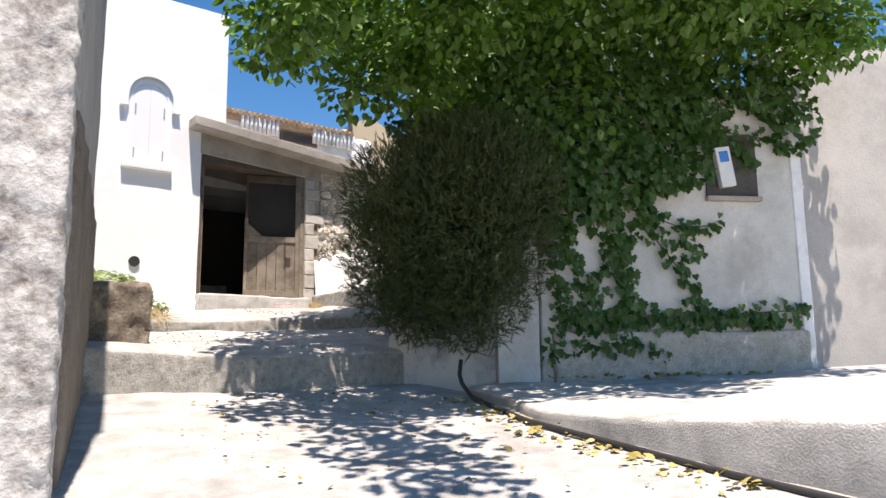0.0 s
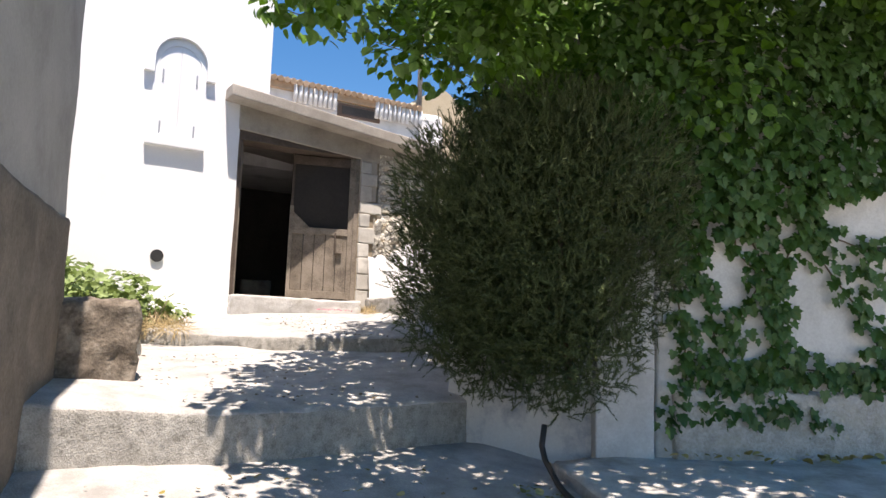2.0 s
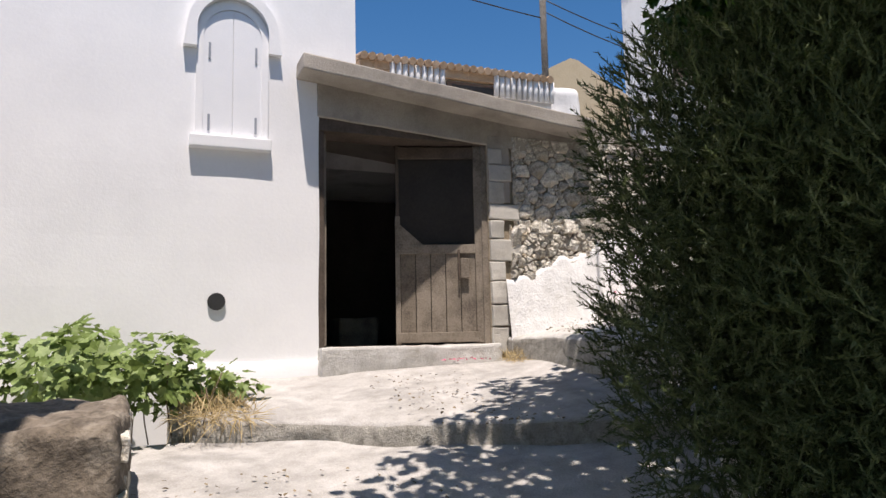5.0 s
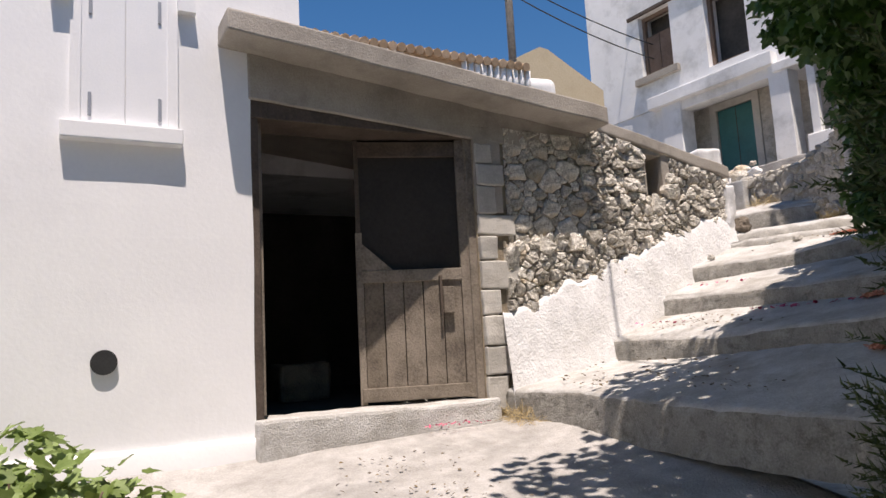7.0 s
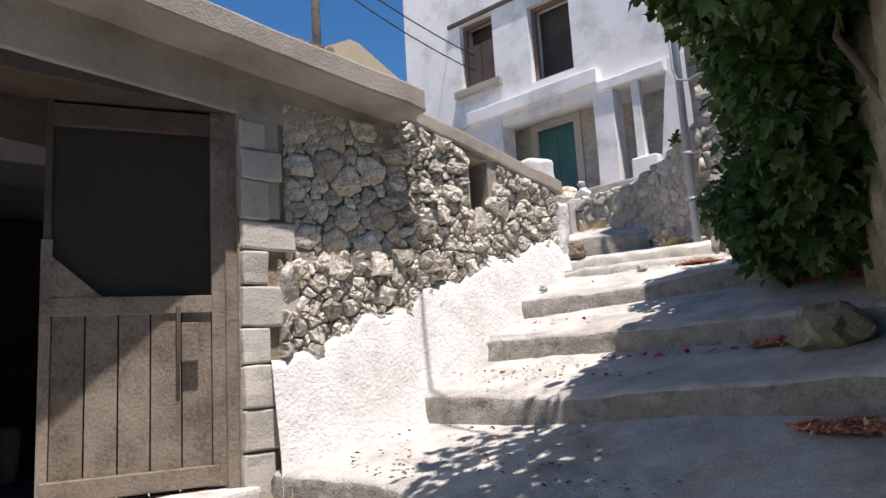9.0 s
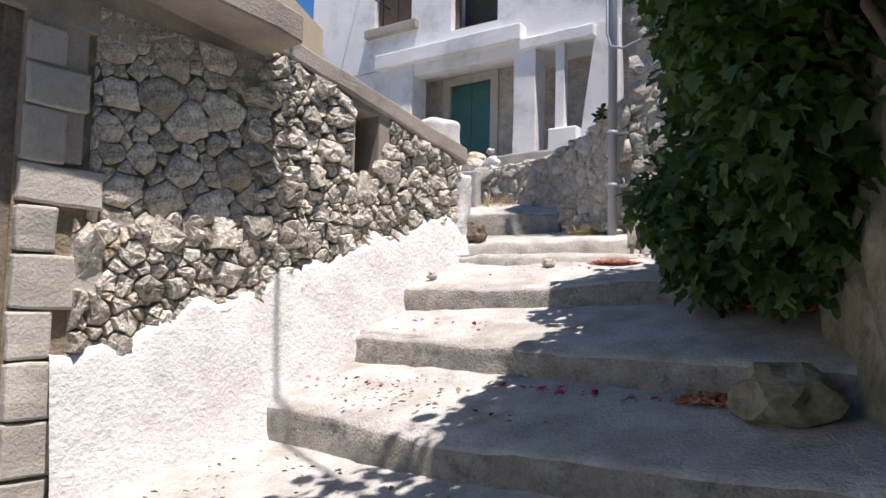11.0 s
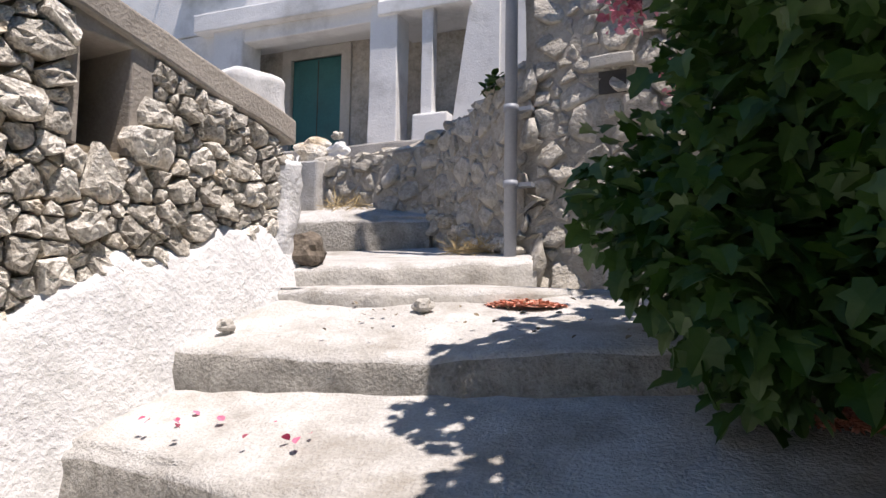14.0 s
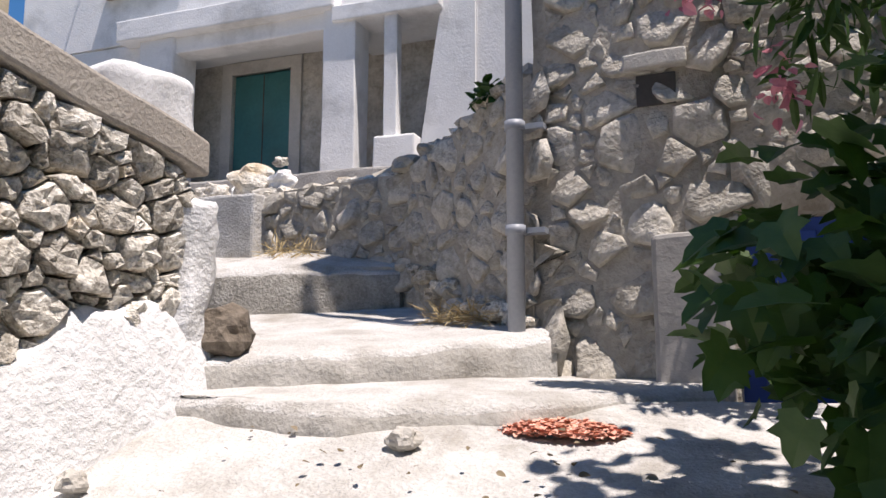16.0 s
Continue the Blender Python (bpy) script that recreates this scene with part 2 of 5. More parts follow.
def along(points, t):
    """The place at the fraction t of a polyline, by length."""
    P = [Vector(p) for p in points]
    d = [(P[i + 1] - P[i]).length for i in range(len(P) - 1)]
    s = t * sum(d)
    for i, l in enumerate(d):
        if s <= l or i == len(d) - 1:
            return P[i].lerp(P[i + 1], min(1, s / l))
        s -= l


def terrace(name, nose, back, drop, label, mat=None, riser=None, cells=(46, 14), seed=0.0, wear=0.012):
    """A step: an uneven tread from its nose back to the next rise, and a rough riser under the nose."""
    nu, nv = cells
    bm = bmesh.new()
    rows = []
    for i in range(nu + 1):
        a, b = along(nose, i / nu), along(back, i / nu)
        out = (a - b)
        out.z = 0
        out.normalize()
        col = []
        prof = [(0.02, -drop), (0.018, -drop * 0.7), (0.012, -drop * 0.4), (0.01, -0.07), (0.006, -0.03), (-0.012, -0.008), (-0.04, 0.0)]
        for k, (o, z) in enumerate(prof):
            p = a + out * o + Vector((0, 0, z))
            w = 0.026 if 0 < k < 4 else 0.014
            p += noise.noise_vector(p * 7 + Vector((seed, 3, 1))) * w + noise.noise_vector(p * 2.2 + Vector((seed, 0, 1))) * 0.009
            col.append(p)
        for j in range(1, nv + 1):
            p = a.lerp(b, j / nv)
            p.z += noise.noise(p * 1.3 + Vector((seed, 5, 2))) * wear * 2 + noise.noise(p * 6) * wear * 0.5
            col.append(p)
        rows.append([bm.verts.new(p) for p in col])
    for i in range(nu):
        for j in range(len(rows[0]) - 1):
            f = bm.faces.new((rows[i][j], rows[i + 1][j], rows[i + 1][j + 1], rows[i][j + 1]))
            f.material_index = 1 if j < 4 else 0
            f.smooth = True
    for i, flip in ((0, False), (nu, True)):
        low = [bm.verts.new((v.co.x, v.co.y, rows[i][0].co.z - 0.3)) for v in rows[i]]
        for j in range(len(low) - 1):
            q = (rows[i][j], rows[i][j + 1], low[j + 1], low[j])
            f = bm.faces.new(q[::-1] if flip else q)
            f.material_index = 1
    bmesh.ops.recalc_face_normals(bm, faces=bm.faces)
    ob = mesh_ob(name, bm, mat or M_STEP)
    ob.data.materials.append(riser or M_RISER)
    return setting(ob, label, "step")


def clip_poly(poly, p, n):
    out = []
    for i in range(len(poly)):
        a, b = poly[i], poly[(i + 1) % len(poly)]
        da, db = (a[0] - p[0]) * n[0] + (a[1] - p[1]) * n[1], (b[0] - p[0]) * n[0] + (b[1] - p[1]) * n[1]
        if da <= 0:
            out.append(a)
        if da * db < 0:
            t = da / (da - db)
            out.append((a[0] + (b[0] - a[0]) * t, a[1] + (b[1] - a[1]) * t))
    return out


def cells_of(u0, u1, v0, v1, size, inside, rng, squash=0.8, limits=()):
    """Uneven polygons that fill a wall face, as rubble does: big stones with small ones between."""
    pts = []
    tries = 0
    while tries < 14000:
        tries += 1
        p = (rng.uniform(u0, u1), rng.uniform(v0, v1))
        r = size * ((1.35 if tries < 60 else 1.0 if tries < 700 else 0.7 if tries < 2500 else 0.42) * rng.uniform(0.85, 1.1))
        if inside(*p) and all(((p[0] - q[0]) ** 2 + ((p[1] - q[1]) / squash) ** 2) > ((r + q[2]) * 0.5) ** 2 for q in pts):
            pts.append((*p, r))
    out = []
    for i, p in enumerate(pts):
        h = 1.15 * p[2]
        poly = [(p[0] + h * math.cos(k * math.tau / 8), p[1] + h * math.sin(k * math.tau / 8)) for k in range(8)]
        for lp, ln in limits:
            poly = clip_poly(poly, lp, ln)
        for j, q in enumerate(pts):
            d2 = (p[0] - q[0]) ** 2 + (p[1] - q[1]) ** 2
            if j != i and d2 < 0.5:
                n = (q[0] - p[0], q[1] - p[1])
                t = 0.5 + 0.5 * (p[2] ** 2 - q[2] ** 2) / max(d2, 1e-6)
                t = min(0.72, max(0.28, t))
                poly = clip_poly(poly, (p[0] + n[0] * t, p[1] + n[1] * t), n)
                if len(poly) < 3:
                    break
        if len(poly) >= 3:
            out.append((p, poly))
    return out


def stone_mesh(poly, centre, depth, gap, rng, rugged=True):
    """One stone: a rounded, chipped face on the cell's outline, in (u, v, out)."""
    bm = bmesh.new()
    cx, cy = sum(p[0] for p in poly) / len(poly), sum(p[1] for p in poly) / len(poly)
    ring = []
    for i in range(len(poly)):
        a, b = poly[i], poly[(i + 1) % len(poly)]
        l = math.dist(a, b)
        if l < 0.012:
            continue
        ring.append(a)
        if l > 0.06:
            ring.append(((a[0] + b[0]) / 2, (a[1] + b[1]) / 2))
    if len(ring) < 3:
        ring = poly
    size = max(math.dist(p, (cx, cy)) for p in ring)
    loops = []
    tilt = (rng.uniform(-0.4, 0.4), rng.uniform(-0.45, 0.3)) if rugged else (rng.uniform(-0.06, 0.06), rng.uniform(-0.06, 0.06))
    for k, (s, o) in enumerate(((1.0, -0.3), (0.985, 0.50), (0.86, 0.92), (0.42, 1.0)) if rugged else ((1.0, -0.3), (0.99, 0.6), (0.93, 0.95), (0.5, 1.0))):
        loop = []
        for (x, y) in ring:
            dx, dy = x - cx, y - cy
            l = math.hypot(dx, dy)
            sc = max(0.15, s - gap / max(l, 1e-3)) * (1 + (rng.uniform(-0.11, 0.05) if k else 0))
            px, py = dx * sc, dy * sc
            loop.append(bm.verts.new((px, py, depth * o * rng.uniform(0.75, 1.2) + (tilt[0] * px + tilt[1] * py) * (k > 0))))
        loops.append(loop)
    n = len(ring)
    for a, b in zip(loops, loops[1:]):
        for i in range(n):
            bm.faces.new((a[i], a[(i + 1) % n], b[(i + 1) % n], b[i]))
    c = bm.verts.new((0, 0, depth * rng.uniform(0.9, 1.15)))
    for i in range(n):
        bm.faces.new((loops[-1][i], loops[-1][(i + 1) % n], c))
    return bm, (cx, cy)


def stones(parent, name, mat, u0, u1, v0, v1, size, inside, place, depth=0.045, gap=0.008, seed=1, limit=300, smooth=True, limits=(), rugged=True):
    """Rubble stones as pieces of a wall. place: a matrix that carries (u, v, out) to the world."""
    rng = random.Random(seed)
    made = 0
    rest = bmesh.new()
    for p, poly in cells_of(u0, u1, v0, v1, size, inside, rng, 0.8, limits):
        if len(poly) < 3:
            continue
        bm, c = stone_mesh(poly, p, depth * (0.6 + p[2] / size * 0.5) * rng.uniform(0.7, 1.3), gap, rng, rugged)
        m = place @ Matrix.Translation((c[0], c[1], 0))
        if made >= limit:
            bmesh.ops.transform(bm, matrix=m, verts=bm.verts)
            tmp = bpy.data.meshes.new("chips")
            bm.to_mesh(tmp)
            bm.free()
            rest.from_mesh(tmp)
            bpy.data.meshes.remove(tmp)
        else:
            part(name, bm, mat, parent, smooth=smooth).matrix_basis = m
        made += 1
    if made > limit:
        tagged(part("stone_chips", rest, mat, parent, smooth=smooth), kind="stuff")


def wall_frame(origin, udir, out):
    """A matrix from (u, v, out) on an upright wall to the world."""
    u, o = Vector(udir).normalized(), Vector(out).normalized()
    m = Matrix.Identity(4)
    m.col[0][:3], m.col[1][:3], m.col[2][:3], m.col[3][:3] = u, (0, 0, 1), o, origin
    return m


def tube(bm, points, radii, sides=8):
    P = [Vector(p) for p in points]
    rings = []
    for i, p in enumerate(P):
        d = (P[min(i + 1, len(P) - 1)] - P[max(i - 1, 0)]).normalized()
        a = d.orthogonal().normalized() if i == 0 else (ref - d * ref.dot(d)).normalized()
        ref = a
        b = d.cross(a)
        r = radii[i] if isinstance(radii, (list, tuple)) else radii
        rings.append([bm.verts.new(p + (a * math.cos(k * math.tau / sides) + b * math.sin(k * math.tau / sides)) * r) for k in range(sides)])
    for A, B in zip(rings, rings[1:]):
        for k in range(sides):
            f = bm.faces.new((A[k], A[(k + 1) % sides], B[(k + 1) % sides], B[k]))
            f.smooth = True
    bm.faces.new(rings[0][::-1])
    bm.faces.new(rings[-1])
    return bm


LOBED = [(0, 0), (0.22, -0.14), (0.50, 0.02), (0.40, 0.22), (0.56, 0.50), (0.30, 0.52), (0.22, 0.78), (0.0, 1.0), (-0.22, 0.78), (-0.30, 0.52), (-0.56, 0.50), (-0.40, 0.22), (-0.50, 0.02), (-0.22, -0.14)]
OVAL = [(0, 0), (0.26, 0.12), (0.38, 0.38), (0.28, 0.70), (0.0, 1.0), (-0.28, 0.70), (-0.38, 0.38), (-0.26, 0.12)]


def leaves_mesh(name, spots, shape, mat, parent=None, curl=0.18):
    """spots: (place, normal, tip direction, size). One mesh of folded leaves."""
    verts, faces = [], []
    for place, nrm, tip, size in spots:
        nrm = nrm.normalized()
        t = tip - nrm * tip.dot(nrm)
        t = t.normalized() if t.length > 1e-4 else nrm.orthogonal().normalized()
        s = t.cross(nrm)
        base = len(verts)
        mid = base
        verts.append(place + t * (0.4 * size))
        for (x, y) in shape:
            verts.append(place + s * (x * size) + t * (y * size) + nrm * (size * curl * (abs(x) * 1.2 - (y - 0.45) ** 2)))
        n = len(shape)
        for i in range(n):
            faces.append((mid, base + 1 + i, base + 1 + (i + 1) % n))
    me = bpy.data.meshes.new(name)
    me.from_pydata([tuple(v) for v in verts], [], faces)
    me.materials.append(mat)
    ob = new(name, me)
    if parent:
        ob.parent = parent
    return ob


def rand_dir(rng):
    while True:
        v = Vector((rng.uniform(-1, 1), rng.uniform(-1, 1), rng.uniform(-1, 1)))
        if 0.05 < v.length < 1:
            return v.normalized()

# ---- ground and lane ----


def lane_z(x, y=-3.2):
    """The lane falls towards +x; its side along the kerb lies higher."""
    xs = min(max(x, 5.2), 22)
    return -1.47 - 0.155 * (xs - 5.2) + 0.03 * min(max(xs - 6.0, 0), 8) * min(max(y + 3.2, 0), 3.4)


def ground_sheet():
    bm = bmesh.new()
    xs = [-400, -120, -40, -15, -6, 0, 3] + [4.0 + 0.2 * i for i in range(66)] + [18, 22, 40, 120, 400]
    ys = [-400, -120, -40, -15, -8] + [-6 + 0.2 * i for i in range(66)] + [8, 10, 15, 40, 120, 400]
    g = []
    for x in xs:
        row = []
        for y in ys:
            z = lane_z(x, y)
            if 4 < x < 17.5 and -6.1 < y < 7.1:
                z += noise.noise(Vector((x * 0.9, y * 0.9, 0))) * 0.035 + noise.noise(Vector((x * 4, y * 4, 3))) * 0.008
            row.append(bm.verts.new((x, y, z)))
        g.append(row)
    for i in range(len(xs) - 1):
        for j in range(len(ys) - 1):
            bm.faces.new((g[i][j], g[i + 1][j], g[i + 1][j + 1], g[i][j + 1])).smooth = True
    return setting(mesh_ob("ground", bm, M_GROUND), "sun-bleached concrete lane sloping uphill", "ground")


ground_sheet()
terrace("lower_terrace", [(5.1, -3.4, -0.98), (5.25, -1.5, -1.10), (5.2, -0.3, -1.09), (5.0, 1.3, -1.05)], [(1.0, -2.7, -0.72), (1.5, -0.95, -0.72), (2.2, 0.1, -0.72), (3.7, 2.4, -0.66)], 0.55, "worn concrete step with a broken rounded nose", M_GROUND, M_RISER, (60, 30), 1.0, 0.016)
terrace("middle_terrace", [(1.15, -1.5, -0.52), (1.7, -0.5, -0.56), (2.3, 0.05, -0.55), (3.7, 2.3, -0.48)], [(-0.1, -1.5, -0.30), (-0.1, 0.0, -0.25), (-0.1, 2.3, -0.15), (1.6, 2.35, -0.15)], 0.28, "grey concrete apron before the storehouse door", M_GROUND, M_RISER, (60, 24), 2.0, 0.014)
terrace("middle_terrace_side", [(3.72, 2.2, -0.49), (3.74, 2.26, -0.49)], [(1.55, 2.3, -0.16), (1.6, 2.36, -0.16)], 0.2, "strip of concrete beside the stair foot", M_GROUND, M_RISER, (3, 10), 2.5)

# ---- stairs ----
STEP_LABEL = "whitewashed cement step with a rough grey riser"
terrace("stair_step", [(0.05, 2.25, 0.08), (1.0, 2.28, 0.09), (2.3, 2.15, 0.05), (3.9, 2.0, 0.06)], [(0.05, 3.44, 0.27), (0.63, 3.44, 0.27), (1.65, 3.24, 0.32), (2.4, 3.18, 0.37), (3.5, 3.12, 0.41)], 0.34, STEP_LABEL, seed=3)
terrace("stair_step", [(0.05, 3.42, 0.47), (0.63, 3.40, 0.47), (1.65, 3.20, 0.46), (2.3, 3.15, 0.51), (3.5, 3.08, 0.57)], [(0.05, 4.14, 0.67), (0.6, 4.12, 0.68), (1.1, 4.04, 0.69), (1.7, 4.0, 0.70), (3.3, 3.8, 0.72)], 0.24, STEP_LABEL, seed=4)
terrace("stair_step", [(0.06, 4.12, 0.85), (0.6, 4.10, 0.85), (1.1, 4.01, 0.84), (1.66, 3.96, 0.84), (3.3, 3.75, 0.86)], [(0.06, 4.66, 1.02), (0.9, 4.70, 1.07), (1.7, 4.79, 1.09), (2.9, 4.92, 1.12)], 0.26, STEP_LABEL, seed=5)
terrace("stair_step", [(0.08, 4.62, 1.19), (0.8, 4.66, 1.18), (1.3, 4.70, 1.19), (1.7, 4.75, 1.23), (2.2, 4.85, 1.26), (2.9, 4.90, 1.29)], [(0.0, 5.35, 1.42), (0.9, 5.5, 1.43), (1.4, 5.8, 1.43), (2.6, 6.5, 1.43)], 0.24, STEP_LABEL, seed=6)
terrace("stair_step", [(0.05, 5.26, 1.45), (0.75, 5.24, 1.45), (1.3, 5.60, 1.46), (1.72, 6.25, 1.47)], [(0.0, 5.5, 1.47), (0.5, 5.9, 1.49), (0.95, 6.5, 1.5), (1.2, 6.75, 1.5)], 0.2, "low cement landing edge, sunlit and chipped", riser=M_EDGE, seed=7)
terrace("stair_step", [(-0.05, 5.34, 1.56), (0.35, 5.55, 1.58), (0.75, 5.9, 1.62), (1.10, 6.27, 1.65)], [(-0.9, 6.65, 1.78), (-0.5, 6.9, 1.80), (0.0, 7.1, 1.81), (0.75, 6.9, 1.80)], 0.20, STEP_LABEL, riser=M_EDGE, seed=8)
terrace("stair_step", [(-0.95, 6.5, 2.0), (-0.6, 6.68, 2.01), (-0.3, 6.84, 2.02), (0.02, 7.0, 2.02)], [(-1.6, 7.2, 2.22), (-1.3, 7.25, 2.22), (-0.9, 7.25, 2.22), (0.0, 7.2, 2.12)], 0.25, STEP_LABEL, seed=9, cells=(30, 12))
b = rough_box(-1.75, -1.02, 7.0, 7.5, 2.1, 2.55, 0.12, 0.012, 4, 0.02, 3)
setting(mesh_ob("stair_step", b, M_STEP), "upper cement step block below the porch", "step")

# ---- white house on the wall line ----
house = thing("white_house", "whitewashed house with a closed arched shutter", "house")
bm = rough_box(-0.5, 0.0, -9.0, 0.0, -1.3, 5.3, 0.25, 0.0, 1.2, 0, 1)
box(-5.5, -0.5, -9.0, 0.40, 2.9, 5.28, bm=bm)
box(-0.5, -0.003, -0.01, 0.42, 2.9, 5.3, bm=bm)
part("wall", wobble(bm, 0.012, 1.2, 1), M_WHITE, house)
WIN_Y = -0.93


def arch_band(r0, r1, x0, x1, zc, foot, ear):
    bm = bmesh.new()
    n = 20
    inner = [(WIN_Y - r0, foot)] + [(WIN_Y - r0 * math.cos(math.pi * k / n), zc + r0 * math.sin(math.pi * k / n)) for k in range(n + 1)] + [(WIN_Y + r0, foot)]
    outer = [(WIN_Y - r1 - ear, foot)] + [(WIN_Y - r1 * math.cos(math.pi * k / n), zc + r1 * math.sin(math.pi * k / n)) for k in range(n + 1)] + [(WIN_Y + r1 + ear, foot)]
    V = [[bm.verts.new((x, p[0], p[1])) for p in ring] for x in (x0, x1) for ring in (inner, outer)]
    a, b_, c, d = V
    m = len(inner)
    for i in range(m - 1):
        bm.faces.new((c[i], c[i + 1], d[i + 1], d[i]))
        bm.faces.new((b_[i], b_[i + 1], d[i + 1], d[i])[::-1])
        bm.faces.new((a[i], a[i + 1], c[i + 1], c[i])[::-1])
    bm.faces.new((a[0], c[0], d[0], b_[0]))
    bm.faces.new((a[-1], b_[-1], d[-1], c[-1]))
    bmesh.ops.recalc_face_normals(bm, faces=bm.faces)
    return bm


win = thing("window_shutter", "", "window")
win.parent = house
del win["category"]
part("arch_hood", arch_band(0.37, 0.475, -0.02, 0.085, 3.38, 3.17, 0.03), M_WHITE, win, "white plaster arch moulding")
part("arch_hood", arch_band(0.30, 0.372, -0.02, 0.03, 3.33, 2.23, 0.0), M_WHITE, win)
bm = bmesh.new()
ring = [(WIN_Y - 0.31, 2.22)] + [(WIN_Y - 0.31 * math.cos(math.pi * k / 14), 3.31 + 0.31 * math.sin(math.pi * k / 14)) for k in range(15)] + [(WIN_Y + 0.31, 2.22)]
for side in (0, 1):
    pts = [p for p in ring if (p[0] < WIN_Y - 0.004) != bool(side)]
    pts = (pts + [(WIN_Y - 0.004, 3.61), (WIN_Y - 0.004, 2.22)]) if not side else ([(WIN_Y + 0.004, 3.61)] + [p for p in pts if p[0] > WIN_Y + 0.004] + [(WIN_Y + 0.004, 2.22)])
    f = [bm.verts.new((0.018, p[0], p[1])) for p in pts]
    k = [bm.verts.new((-0.01, p[0], p[1])) for p in pts]
    bm.faces.new(f[::-1])
    for i in range(len(f)):
        bm.faces.new((f[i], f[(i + 1) % len(f)], k[(i + 1) % len(f)], k[i]))
bmesh.ops.recalc_face_normals(bm, faces=bm.faces)
part("shutter", bm, M_SHUTTER, win, "closed white wooden shutters")
for y in (WIN_Y - 0.24, WIN_Y + 0.24):
    for z in (2.37, 3.15):
        part("hinge", box(0.018, 0.03, y - 0.012, y + 0.012, z - 0.09, z + 0.09, 0.004), M_PIPE, win)
part("sill", box(-0.02, 0.10, -1.36, -0.53, 2.09, 2.22, 0.012), M_WHITE, win)
bm = bmesh.new()
tube(bm, [(-0.05, -1.06, 0.5), (0.035, -1.06, 0.5)], 0.088, 20)
part("drain_pipe", bm, M_RUBBER, house, "dark plastic pipe stub in the wall")
setting(mesh_ob("wall_base", rough_box(-0.05, 0.045, -8, -0.0, -1.3, -0.12, 0.2, 0.02, 2, 0.03, 4), M_WHITE, smooth=True), "thick whitewashed plinth", "plinth")

# ---- storehouse: door, concrete roof slab ----
store = thing("storehouse", "stone storehouse with concrete roof slab and wooden double door", "storehouse")
SL = -0.104


def sheared(bm, slope=SL, y0=-0.25):
    for v in bm.verts:
        v.co.z += slope * (v.co.y - y0)
    return bm


part("roof_slab", sheared(rough_box(-5.4, 0.37, -0.25, 3.43, 2.95, 3.13, 0.2, 0.012, 3, 0.018, 2)), M_CONCRETE, store, "grey concrete slab with stained edge")
part("lintel_beam", sheared(rough_box(-0.42, 0.012, -0.02, 3.44, 2.57, 2.955, 0.2, 0.012, 3, 0.015, 5), -0.075), M_CONCRETE, store)
part("timber_lintel", rough_box(-0.42, -0.015, -0.05, 2.12, 2.40, 2.57, 0.3, 0.006, 3, 0.01, 6), M_DARKWOOD, store)
part("threshold", rough_box(-0.45, 0.16, -0.02, 2.12, -0.5, 0.0, 0.12, 0.022, 4, 0.03, 7), M_STEP, store, "worn cement threshold")
part("wall", box(-0.45, -0.012, 2.06, 3.46, -0.4, 2.60), M_MORTAR, store)
# Room surfaces carry the darkness behind the door in their colour.
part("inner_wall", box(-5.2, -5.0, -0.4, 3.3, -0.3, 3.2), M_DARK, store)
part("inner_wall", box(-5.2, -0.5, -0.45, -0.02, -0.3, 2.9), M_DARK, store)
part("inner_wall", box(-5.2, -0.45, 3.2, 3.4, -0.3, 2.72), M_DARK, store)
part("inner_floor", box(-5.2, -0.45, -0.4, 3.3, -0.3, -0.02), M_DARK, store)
part("door_jamb", box(-0.30, -0.03, 1.985, 2.065, 0.0, 2.42, 0.008), M_WOOD, store)
part("door_jamb", box(-0.30, -0.03, 0.0, 0.065, 0.0, 2.42, 0.008), M_DARKWOOD, store)


